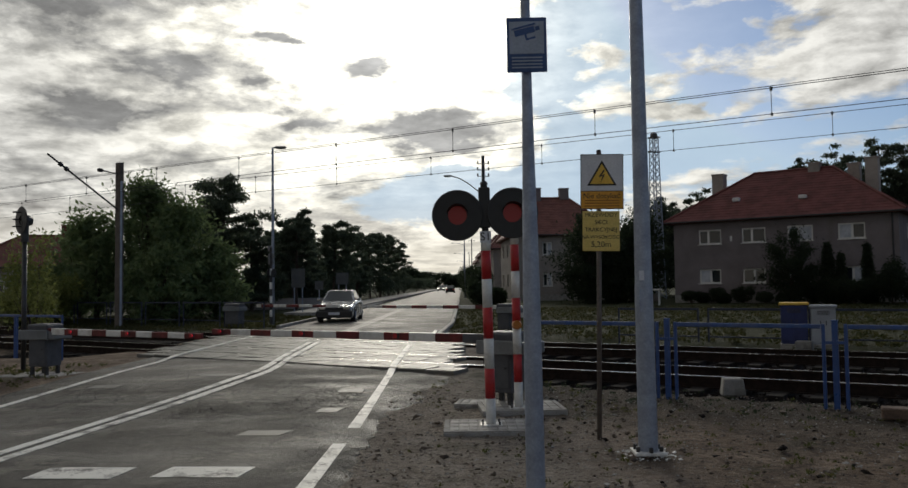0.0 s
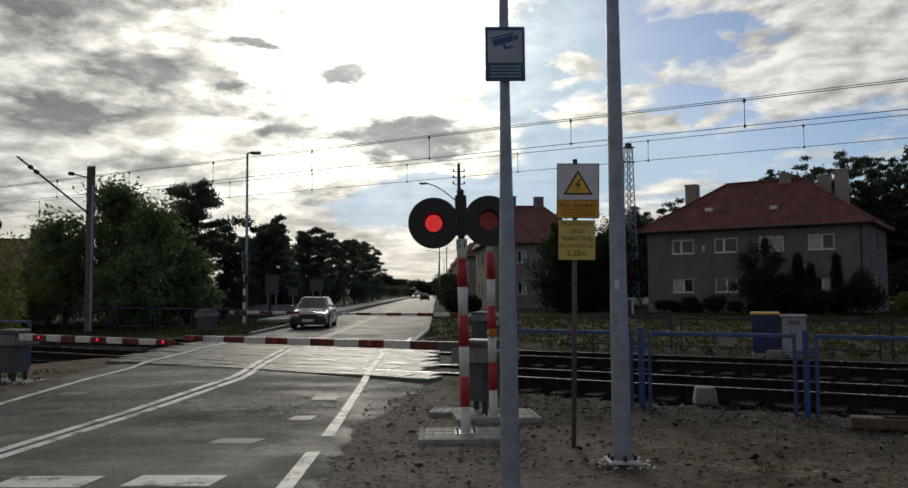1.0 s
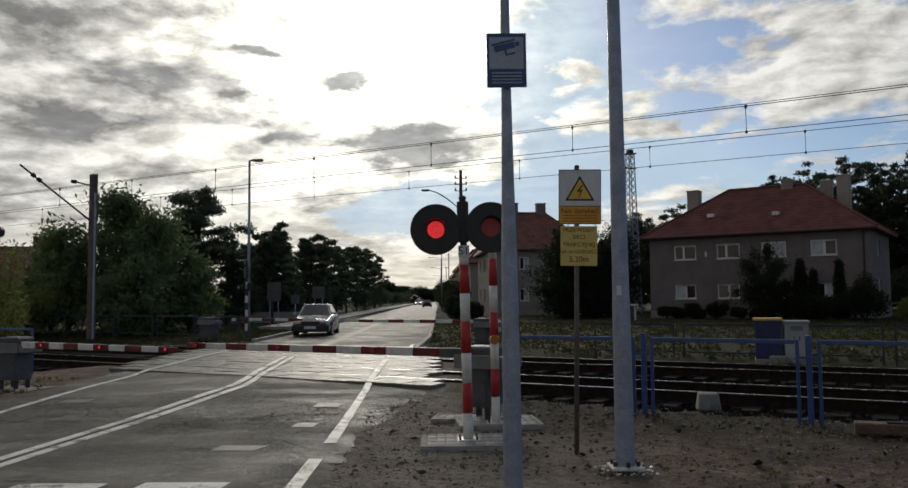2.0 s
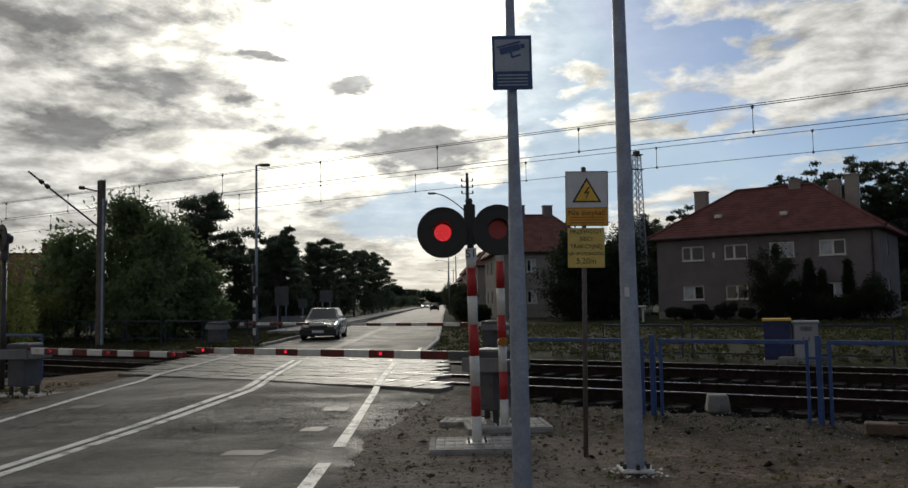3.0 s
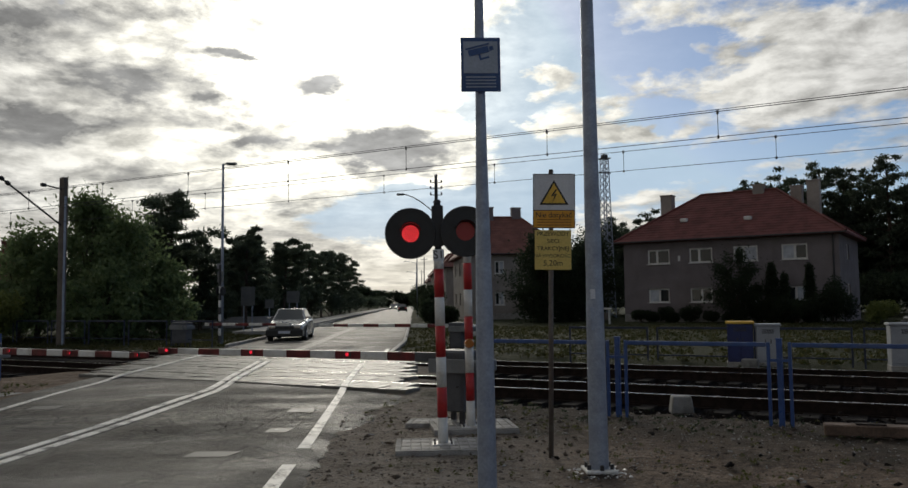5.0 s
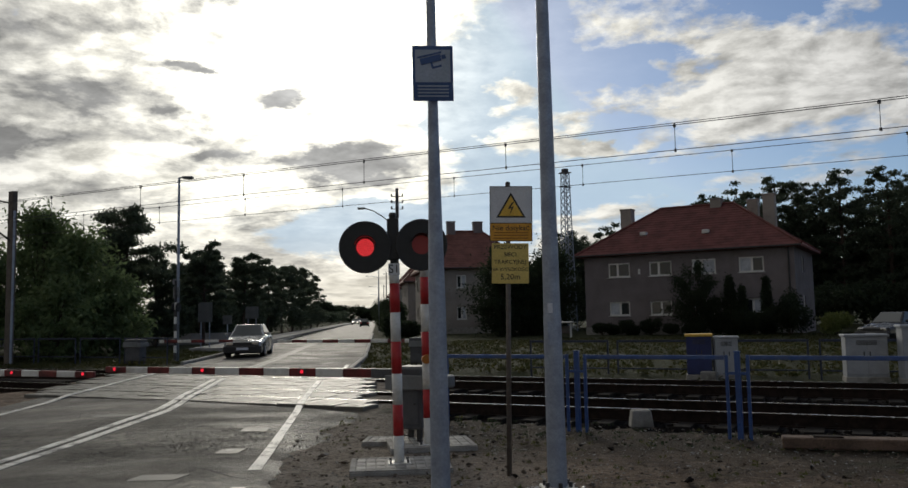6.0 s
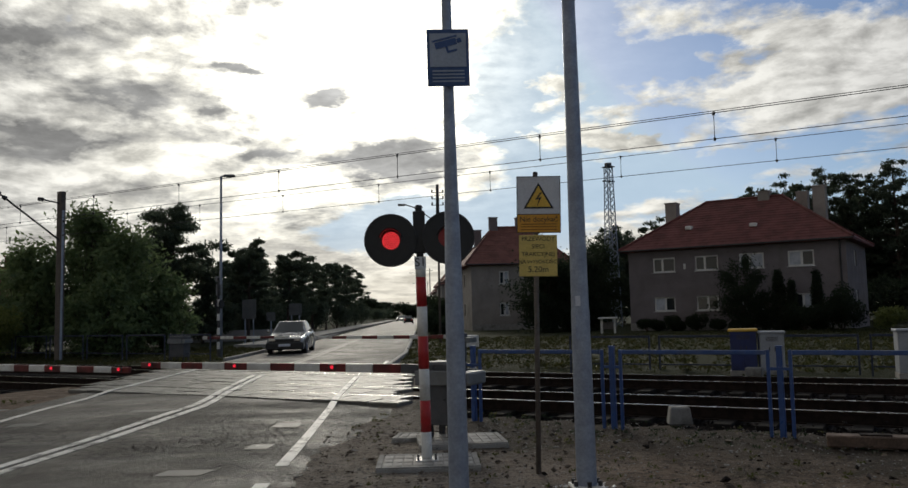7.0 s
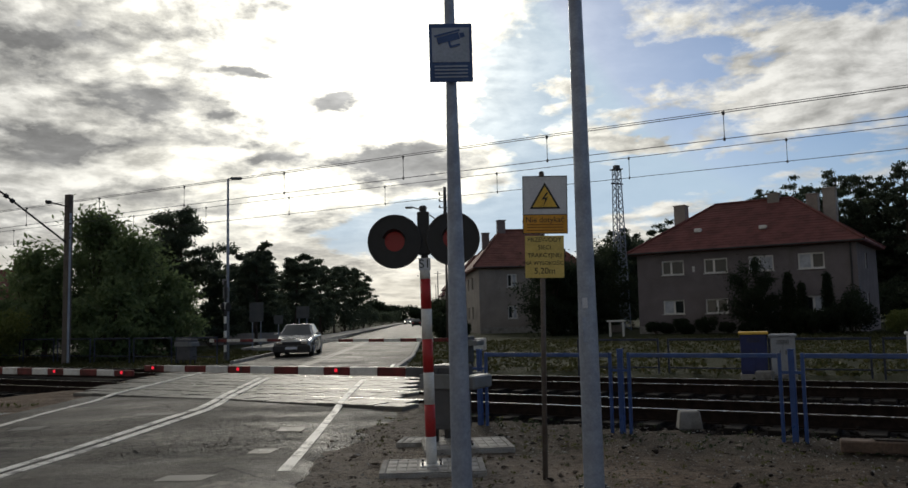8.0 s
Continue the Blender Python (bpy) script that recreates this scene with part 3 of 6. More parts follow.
build_ground()
build_road()
marking("edge_line", [(-1.26, -1.12, -1.24, -1.10, 3.0, 8.55), (-1.22, -1.08, -1.24, -1.12, 9.45, 12.4), (-1.24, -1.12, -1.30, -1.18, 12.4, 20.5), (-0.95, -0.83, -0.90, -0.78, 23.5, 28.5)], "white worn line along the road's edge")
marking("edge_line", [(-6.36, -6.24, -6.40, -6.28, 2.0, 25.5)], "thin white line along the road's far edge")
marking("centre_line", [(-4.85, -4.72, -3.71, -3.58, 5.0, 15.2), (-4.63, -4.50, -3.49, -3.36, 5.0, 15.0), (-3.71, -3.58, -4.08, -3.96, 15.2, 22.0), (-3.49, -3.37, -3.86, -3.74, 15.0, 22.0)], "double white centre line, partly worn")
marking("centre_line", [(-4.05, -3.95, -4.05, -3.95, 23.5, 70), (-3.85, -3.75, -3.85, -3.75, 23.5, 70)], "faint worn double centre line beyond the railway", OLD_PAINT)
marking("stop_line", [(-3.62, -2.88, -3.58, -2.82, 7.05, 7.47), (-2.56, -1.82, -2.50, -1.76, 7.10, 7.50)], "broken white stop line of two dashes")
marking("old_marking", [(-2.36, -1.90, -2.3, -1.8, 9.0, 9.3), (-1.80, -1.52, -1.76, -1.48, 10.6, 10.95), (-1.80, -1.42, -1.78, -1.42, 12.4, 12.75), (-5.9, -5.45, -5.9, -5.45, 13.1, 13.45), (-4.5, -3.9, -4.5, -3.8, 14.3, 14.6)], "worn traces of older white paint", OLD_PAINT)

RAIL_N = (13.35, 14.78, 17.70, 19.13)


def build_tracks():
    ballast = B()
    for n0, n1 in ((11.95, 20.3),):
        a, b = on_track(-90, n0), on_track(-90, n1)
        c, d = on_track(90, n1), on_track(90, n0)
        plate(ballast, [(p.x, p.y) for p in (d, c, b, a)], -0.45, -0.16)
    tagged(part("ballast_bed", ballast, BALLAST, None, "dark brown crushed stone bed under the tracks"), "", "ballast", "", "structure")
    for i, n in enumerate(RAIL_N):
        rail = thing("rail", "rusty steel rail with a polished head", "rail", None, "rails of the two tracks", "structure")
        web, head = B(), B()
        m = Matrix.Translation(on_track(0, n, 0.010)) @ Matrix.Rotation(TRACK, 4, "Z")
        box(web, 0, 0, -0.10, 180, 0.13, 0.02, 0, m)
        box(web, 0, 0, -0.08, 180, 0.025, 0.13, 0, m)
        box(web, 0, 0, 0.05, 180, 0.07, 0.035, 0, m)
        box(head, 0, 0, 0.0855, 180, 0.062, 0.008, 0, m)
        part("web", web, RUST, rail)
        part("head", head, RAIL_TOP, rail, "polished running surface")


build_tracks()


def build_deck():
    """Concrete slabs between and beside the rails where the road crosses."""
    deck = thing("crossing_deck", "pale concrete slabs laid between the rails where the road crosses", "level crossing", None, "", "structure")
    bands = []
    for n0, n1, k in ((12.25, 13.29, 2), (13.43, 14.70, 3), (14.86, 17.62, 7), (17.78, 19.05, 3), (19.21, 20.0, 2)):
        bands += [(n0 + (n1 - n0) * i / k, n0 + (n1 - n0) * (i + 1) / k) for i in range(k)]
    cache = {}
    for n0, n1 in bands:
        mid = (n0 + n1) / 2
        for i in range(18):
            # slabs between the two edges of the road, in the slanting frame of the tracks
            s0 = (-7.6 - mid * TN.x) / TD.x + i * 0.62 + (0.31 if int(mid * 3) % 2 else 0.0)
            if s0 * TD.x + mid * TN.x > -0.35:
                continue
            w = round(n1 - n0, 2)
            if w not in cache:
                bm = B()
                box(bm, 0, 0, -0.16, 0.605, w - 0.012, 0.148, 0.006)
                rows_n = max(2, round(w / 0.16))
                for gx in range(3):
                    for gy in range(rows_n):
                        box(bm, (gx - 1) * 0.2, ((gy + 0.5) / rows_n - 0.5) * (w - 0.012), -0.014, 0.188, (w - 0.012) / rows_n - 0.016, 0.014, 0.005)
                cache[w] = mesh_of(bm, "slab", DECK)
            p = on_track(s0 + 0.31, mid)
            ob = new("slab", cache[w])
            ob.parent = deck
            r = random.Random(int(mid * 100) * 31 + i)
            ob.matrix_basis = Matrix.Translation((p.x, p.y, 0.108 + r.uniform(-0.006, 0.006))) @ Euler((r.uniform(-.014, .014), r.uniform(-.010, .010), TRACK)).to_matrix().to_4x4()


build_deck()

# ---- signals, signs and poles beside the road ----
SHUTTERS = {"left": [], "right": [], "boom_a": [], "boom_b": []}


def banded_post(parent, h, r, bands, first_white=True):
    """A round post in red and white bands, each band a sleeve of its own."""
    z, white = 0.0, first_white
    for b in bands:
        part("white_band" if white else "red_band", rod(B(), (0, 0, z), (0, 0, z + b), r, None, 20), WHITE if white else RED, parent, "", True)
        z, white = z + b, not white


def flange(parent, r, m=GALV):
    bm = B()
    box(bm, 0, 0, 0.0, r * 4.4, r * 4.4, 0.018, 0.004)
    part("base_plate", bm, m, parent)
    for sx in (-1, 1):
        for sy in (-1, 1):
            b = rod(B(), (sx * r * 1.7, sy * r * 1.7, 0.018), (sx * r * 1.7, sy * r * 1.7, 0.05), 0.014, None, 6)
            part("bolt", b, DARK_STEEL, parent)


def disc_ring(bm, r_out, r_in, y0, y1, seg=40):
    """A round board with a hole, its face towards -y."""
    rings = []
    for r, y in ((r_in, y1), (r_in, y0), (r_out - 0.008, y0), (r_out, y0 + 0.008), (r_out, y1)):
        rings.append([bm.verts.new((r * math.cos(2 * math.pi * i / seg), y, r * math.sin(2 * math.pi * i / seg))) for i in range(seg)])
    for a, b in zip(rings, rings[1:] + rings[:1]):
        for i in range(seg):
            j = (i + 1) % seg
            bm.faces.new((a[i], a[j], b[j], b[i]))
    bmesh.ops.recalc_face_normals(bm, faces=bm.faces)
    return bm


def signal_lamp(parent, name, x, z, side):
    """Round black board with an ever-lit red lamp behind it; an added dim red disc slides across the lamp to make it
    flash.
    """
    head = new(name)
    head.parent, head.matrix_basis = parent, pose(x, -0.10, z)
    tagged(head, "round black board with a red lamp in its middle")
    part("backboard", disc_ring(B(), 0.285, 0.105, 0.0, 0.012), BLACK, head, "", False)
    rim = disc_ring(B(), 0.288, 0.272, -0.012, 0.02)
    part("rim", rim, DARK_STEEL, head)
    hous = disc_ring(B(), 0.125, 0.116, 0.012, 0.082)
    rod(hous, (0, 0.083, 0), (0, 0.19, 0), 0.125, 0.10, 24)
    part("housing", hous, BLACK, head, "", True)
    hood = B()
    seg = 18
    ring = []
    for yy, rr in ((0.0, 0.118), (-0.17, 0.122)):
        ring.append([hood.verts.new((rr * math.cos(radians(a)), yy if i in (0, seg) or yy == 0 else yy, rr * math.sin(radians(a)))) for i, a in enumerate(np.linspace(15, 165, seg + 1))])
    for i in range(seg):
        hood.faces.new((ring[0][i], ring[0][i + 1], ring[1][i + 1], ring[1][i]))
    ho = part("hood", hood, BLACK, head, "", True)
    so = ho.modifiers.new("thick", "SOLIDIFY")
    so.thickness = 0.004
    led = B()
    r = random.Random(3)
    for ring_r, count in ((0.0, 1), (0.022, 6), (0.044, 12), (0.066, 18), (0.086, 24)):
        for i in range(count):
            a = 2 * math.pi * i / count
            rod(led, (ring_r * math.cos(a), 0.044, ring_r * math.sin(a)), (ring_r * math.cos(a), 0.036, ring_r * math.sin(a)), 0.0098, 0.008, 8)
    part("led_cluster", led, LAMP_RED, head, "lit red light-emitting diodes")
    sh = rod(B(), (0, 0.018, 0), (0, 0.030, 0), 0.112, None, 28)
    lens = part("lens", sh, LAMP_DIM, head, "added dim red disc that covers the lit lamp", True)
    SHUTTERS[side].append(lens)
    return head


def crossing_signal():
    p = (0.410, 9.39)
    sig = thing("crossing_signal", "red and white banded signal post with two round black lamp boards", "crossing signal", pose(*p, 0.031, 0.4, -0.9, 0))
    flange(sig, 0.055, WHITE)
    banded_post(sig, 2.1, 0.056, (0.30, 0.335, 0.335, 0.35, 0.32, 0.32, 0.12))
    bm = B()
    rod(bm, (0, 0, 2.08), (0, 0, 2.72), 0.04, None, 14)
    box(bm, 0, 0, 2.22, 0.13, 0.12, 0.46, 0.01)
    part("mast_head", bm, BLACK, sig)
    arm = B()
    box(arm, 0, 0, 2.42, 0.50, 0.05, 0.05, 0.006)
    box(arm, 0, 0, 2.30, 0.36, 0.04, 0.04, 0.006)
    part("bracket", arm, BLACK, sig)
    cap = B()
    rod(cap, (0, 0, 2.72), (0, 0, 2.75), 0.05, 0.03, 14)
    part("cap", cap, BLACK, sig)
    tag_plate = B()
    box(tag_plate, 0, -0.062, 2.05, 0.125, 0.006, 0.13, 0.002)
    pl = part("number_plate", tag_plate, SIGN_WHITE, sig, "small white plate lettered S1")
    text_part("lettering", "S1", 0.13, pose(0, -0.0665, 2.115, 90, 0, 0), BLACK, pl)
    signal_lamp(sig, "lamp_unit", -0.31, 2.365, "left")
    signal_lamp(sig, "lamp_unit", 0.31, 2.375, "right")


def back_signal_post():
    post = thing("banded_post", "red and white banded steel post beside the barrier machine", "post", pose(0.80, 10.53, 0.042, 0, -0.6, 0))
    flange(post, 0.055, WHITE)
    banded_post(post, 2.2, 0.054, (0.33, 0.35, 0.35, 0.36, 0.34, 0.34, 0.25))
    bm = rod(B(), (0, -0.02, 1.05), (0, -0.10, 1.05), 0.065, 0.05, 16)
    part("amber_lamp", bm, AMBER, post, "round amber lamp", True)


def slab_at(x, y, w, d, h, rz, label):
    s = thing("concrete_slab", label, "slab", pose(x, y, 0.0, 0, 0, rz), "foundation slabs")
    bm = B()
    box(bm, 0, 0, -0.05, w, d, h + 0.05, 0.012)
    part("body", bm, CONCRETE, s)
    rim_bm = B()
    for sx in (-1, 1):
        box(rim_bm, sx * (w / 2 - 0.03), 0, h - 0.002, 0.06, d - 0.01, 0.012, 0.004)
    for sy in (-1, 1):
        box(rim_bm, 0, sy * (d / 2 - 0.03), h - 0.002, w - 0.125, 0.055, 0.012, 0.004)
    part("raised_edge", rim_bm, CONCRETE, s)
    nx, ny = int((w - 0.13) / 0.105), int((d - 0.13) / 0.21)
    pw, pd = (w - 0.13) / nx, (d - 0.13) / ny
    paver = mesh_of(box(B(), 0, 0, -0.005, pw - 0.012, pd - 0.012, 0.013, 0.003), "paver", PAVER)
    for i in range(nx):
        for j in range(ny):
            ob = new("paver", paver)
            ob.parent, ob.matrix_basis = s, pose((i + 0.5) * pw - w / 2 + 0.065, (j + 0.5) * pd - d / 2 + 0.065, h)


def cctv_pole():
    p = thing("camera_notice_pole", "grey galvanised pole carrying a camera notice", "pole", pose(0.615, 6.05, 0.0, 0.3, -0.25, 0))
    tube = B()
    taper = ((0.0, 0.070), (1.55, 0.062), (2.0, 0.055), (2.4, 0.047), (3.05, 0.037), (3.6, 0.034), (6.2, 0.029))
    for (za, ra), (zb, rb) in zip(taper, taper[1:]):
        rod(tube, (0, 0, za), (0, 0, zb), ra, rb, 28, False)
    bmesh.ops.remove_doubles(tube, verts=tube.verts, dist=0.002)
    part("tube", tube, GALV, p, "", True)
    flange(p, 0.075)
    board = B()
    box(board, 0, -0.075, 3.135, 0.288, 0.006, 0.40, 0.003)
    sign = part("notice_board", board, SIGN_BLUE, p, "blue notice with a white field and a camera picture")
    bm = B()
    box(bm, 0, -0.080, 3.27, 0.25, 0.003, 0.235)
    part("white_field", bm, CCTV_FIELD, sign, "pale bluish field")
    cam_pic = B()
    tilt = Matrix.Translation((-0.01, -0.0835, 3.41)) @ Matrix.Rotation(radians(-14), 4, "Y")
    box(cam_pic, 0.0, 0, 0.0, 0.15, 0.003, 0.045, 0, tilt)
    box(cam_pic, 0.0, 0, 0.052, 0.175, 0.003, 0.012, 0, tilt)
    box(cam_pic, 0.095, 0, 0.006, 0.03, 0.003, 0.03, 0, tilt)
    box(cam_pic, 0.0, 0, -0.035, 0.015, 0.003, 0.035, 0, tilt)
    box(cam_pic, 0.03, 0, -0.045, 0.07, 0.003, 0.014, 0, tilt)
    part("camera_picture", cam_pic, SIGN_BLUE, sign, "blue picture of a camera")
    for i in range(4):
        part("printed_line", box(B(), 0, -0.080, 3.165 + i * 0.024, 0.22, 0.002, 0.010), CCTV_FIELD, sign)
    for z in (3.2, 3.48):
        clip = rod(B(), (0, 0, z), (0, 0, z + 0.03), 0.045, None, 18)
        box(clip, 0, -0.055, z, 0.05, 0.04, 0.03)
        part("clamp", clip, GALV, p)


def tall_pole():
    p = thing("steel_mast", "tall tapered galvanised steel mast on a bolted base", "mast", pose(1.828, 7.88, 0.03, 0.1, -0.2, 0))
    part("lower_tube", rod(B(), (0, 0, 0), (0, 0, 1.55), 0.091, 0.083, 28, False), GALV, p, "", True)
    part("upper_tube", rod(B(), (0, 0, 1.55), (0, 0, 7.5), 0.080, 0.041, 28, False), GALV, p, "", True)
    part("collar", rod(B(), (0, 0, 1.54), (0, 0, 1.58), 0.0835, 0.0802, 28, False), GALV, p, "", True)
    hatch = B()
    box(hatch, -0.04, -0.078, 1.30, 0.05, 0.012, 0.22, 0.004)
    part("hatch", hatch, GALV, p)
    st = B()
    box(st, -0.035, -0.085, 1.60, 0.045, 0.004, 0.09)
    part("sticker", st, SIGN_WHITE, p, "small white sticker")
    base = B()
    box(base, 0, 0, -0.02, 0.29, 0.29, 0.03, 0.006)
    part("base_plate", base, WHITE, p, "white base plate")
    for i in range(6):
        a = radians(30 + 60 * i)
        b = rod(B(), (0.125 * math.cos(a), 0.125 * math.sin(a), 0.01), (0.125 * math.cos(a), 0.125 * math.sin(a), 0.055), 0.02, None, 6)
        part("bolt", b, DARK_STEEL, p)


def warning_signs():
    p = thing("warning_sign_post", "thin grey post with an electricity warning sign and a yellow notice", "warning sign", pose(1.518, 8.75, 0.0, 0, 1.1, -6))
    part("post", rod(B(), (0, 0, -0.05), (0, 0, 3.0), 0.026, None, 14), OLD_POST, p, "", True)
    part("cap", rod(B(), (0, 0, 3.0), (0, 0, 3.02), 0.028, 0.02, 14), DARK_STEEL, p, "", True)
    top = B()
    box(top, 0.03, -0.035, 2.385, 0.445, 0.004, 0.585, 0.002)
    sign = part("warning_sign", top, SIGN_WHITE, p, "white sign with a yellow triangle over an orange field")
    fr = B()
    for x in (-0.19, 0.25):
        box(fr, x, -0.039, 2.387, 0.007, 0.004, 0.58)
    for z in (2.387, 2.574, 2.962):
        box(fr, 0.03, -0.039, z, 0.44, 0.004, 0.007)
    part("black_border", fr, BLACK, sign)
    lower = B()
    box(lower, 0.03, -0.038, 2.394, 0.432, 0.002, 0.18)
    part("orange_field", lower, ORANGE, sign, "orange field with dark lettering")
    def tri(r, y, cz):
        bm = B()
        v = [(0.03 + r * math.sin(radians(a)), y, cz + r * math.cos(radians(a))) for a in (0, 120, 240)]
        f = bm.faces.new([bm.verts.new(c) for c in v])
        g = bmesh.ops.extrude_face_region(bm, geom=[f])
        bmesh.ops.translate(bm, vec=(0, -0.002, 0), verts=[e for e in g["geom"] if isinstance(e, bmesh.types.BMVert)])
        bmesh.ops.recalc_face_normals(bm, faces=bm.faces)
        return bm
    part("triangle_edge", tri(0.178, -0.038, 2.725), BLACK, sign)
    part("triangle", tri(0.142, -0.0405, 2.725), YELLOW, sign, "yellow triangle")
    bolt = B()
    pts = [(0.045, 2.80), (-0.005, 2.725), (0.035, 2.735), (0.012, 2.655), (0.062, 2.755), (0.025, 2.745), (0.066, 2.80)]
    f = bolt.faces.new([bolt.verts.new((x, -0.0435, z)) for x, z in pts])
    g = bmesh.ops.extrude_face_region(bolt, geom=[f])
    bmesh.ops.translate(bolt, vec=(0, -0.0015, 0), verts=[e for e in g["geom"] if isinstance(e, bmesh.types.BMVert)])
    bmesh.ops.recalc_face_normals(bolt, faces=bolt.faces)
    part("lightning_arrow", bolt, BLACK, sign)
    text_part("lettering", "Nie dotykać", 0.078, pose(0.03, -0.0405, 2.525, 90, 0, 0), BLACK, sign)
    brown = mat("brown_print", (0.30, 0.13, 0.02))
    for z in (2.415, 2.445, 2.472):
        part("printed_line", box(B(), 0.03, -0.0405, z, 0.36, 0.002, 0.009), brown, sign)
    low = B()
    box(low, 0.02, -0.035, 1.945, 0.385, 0.004, 0.42, 0.002)
    note = part("height_notice", low, PALE_YELLOW, p, "yellow notice in Polish on the height of the overhead wires")
    for i, (w, s) in enumerate((("PRZEWODY", 0.062), ("SIECI", 0.062), ("TRAKCYJNEJ", 0.060), ("NA WYSOKOŚCI", 0.052), ("5,20m", 0.085))):
        text_part("lettering", w, s, pose(0.02, -0.0385, 2.325 - i * 0.078, 90, 0, 0), BLACK, note)
    for z in (2.02, 2.28, 2.46, 2.88):
        part("bracket", box(B(), 0.01, -0.02, z, 0.09, 0.025, 0.02), GALV, p)


crossing_signal()
back_signal_post()
slab_at(0.42, 9.36, 1.08, 0.80, 0.03, 0, "pale concrete slab under a signal post")
slab_at(0.83, 10.72, 1.06, 0.86, 0.04, 4, "pale concrete slab under the barrier machine")
slab_at(0.28, 11.15, 0.55, 0.5, 0.03, -10, "small concrete slab half sunk in soil")
cctv_pole()
tall_pole()
warning_signs()


# ---- barriers ----
def boom(name, pivot, tip, bands, first_red, lamps, group, label, clamp=False):
    """A striped barrier arm from pivot to tip, with lamps on top; bands are its lengths of colour from the tip."""
    d = Vector(tip) - Vector(pivot)
    length, ang = d.length, math.atan2(d.y, d.x)
    b = thing(name, label, "barrier", Matrix.Translation(tip) @ Matrix.Rotation(ang + math.pi, 4, "Z"))
    x, red = 0.0, first_red
    i = 0
    while x < length - 0.01:
        w = min(bands, length - x)
        bm = B()
        t = 0.055 + 0.035 * x / length
        box(bm, x + w / 2, 0, -0.045 - 0.015 * x / length, w - 0.001, t, 0.09 + 0.03 * x / length, 0.008)
        if clamp and x > length - 0.62:
            part("arm_bracket", bm, DARK_BOX, b, "dark steel bracket that holds the arm")
        else:
            part("red_band" if red else "white_band", bm, BOOM_PAINT if red else WHITE, b)
        x, red, i = x + w, not red, i + 1
    for x, key in lamps:
        hous = B()
        side, face = (-0.05, 1) if math.cos(ang + math.pi) > 0 else (0.05, -1)
        box(hous, x, side + 0.012 * face, -0.028, 0.12, 0.012, 0.075, 0.004)
        lamp = part("lamp_housing", hous, DARK_STEEL, b)
        led = rod(B(), (x, side + 0.004 * face, 0.01), (x, side - 0.010 * face, 0.01), 0.022, 0.018, 14)
        part("led", led, BOOM_RED, lamp, "small red lamp")
        # added cover that blinks the steady lamp by sliding before it
        cov = B()
        box(cov, x, side - 0.016 * face, -0.022, 0.066, 0.006, 0.064, 0.002)
        c = part("flasher_cover", cov, RED, lamp)
        SHUTTERS[key].append(c)
    return b


def barrier_machine(x, y, rz, label, w=0.42, arm=0.0):
    m = thing("barrier_machine", label, "barrier machine", pose(x, y, 0.04, 0, 0, rz), "barrier machines")
    body = B()
    box(body, 0, 0, 0.16, w, 0.40, 0.62, 0.015)
    part("body", body, DARK_BOX, m)
    lid = B()
    box(lid, 0, 0, 0.785, w + 0.05, 0.45, 0.16, 0.03)
    part("lid", lid, DARK_BOX, m)
    for sx in (-1, 1):
        for sy in (-1, 1):
            leg = B()
            box(leg, sx * (w / 2 - 0.05), sy * 0.15, 0.0, 0.06, 0.06, 0.16, 0.004)
            part("leg", leg, DARK_STEEL, m)
    door = B()
    box(door, 0, -0.207, 0.22, w - 0.07, 0.012, 0.5, 0.004)
    dd = part("door", door, DARK_BOX, m)
    lock = rod(B(), (0.11, -0.213, 0.48), (0.11, -0.23, 0.48), 0.015, None, 10)
    part("lock", lock, DARK_STEEL, dd)
    clamp = B()
    for sy in (-0.26, 0.26):
        box(clamp, arm * 0.5, sy, 0.66, 0.62, 0.05, 0.18, 0.01)
    box(clamp, arm * 0.5 + 0.34, 0, 0.66, 0.20, 0.50, 0.16, 0.02)
    part("counterweight", clamp, GREY_BOX, m, "steel counterweight arms")
    return m


R_PIV, R_TIP = Vector((0.52, 10.82, 0.895)), Vector((-3.98, 13.42, 0.90))
L_PIV, L_TIP = Vector((-7.55, 15.15, 0.85)), Vector((-4.02, 13.02, 0.85))
boom("boom_barrier", R_PIV, R_TIP, 0.43, True, ((0.215, "boom_a"), (1.935, "boom_a"), (3.655, "boom_a")), "", "lowered red and white barrier arm across the road", True)
boom("boom_barrier", L_PIV, L_TIP, 0.40, True, ((0.20, "boom_b"), (1.80, "boom_b"), (3.40, "boom_b")), "", "lowered red and white barrier arm across the road")
barrier_machine(0.66, 10.98, -30, "grey steel barrier machine on a concrete slab", 0.38, 0.05)
barrier_machine(-7.72, 15.35, -12, "grey steel barrier machine with a pale lid beside the road", 0.40, -0.1)
slab_at(-7.8, 15.3, 1.3, 0.9, 0.04, -10, "concrete slab under the barrier machine beyond the road")


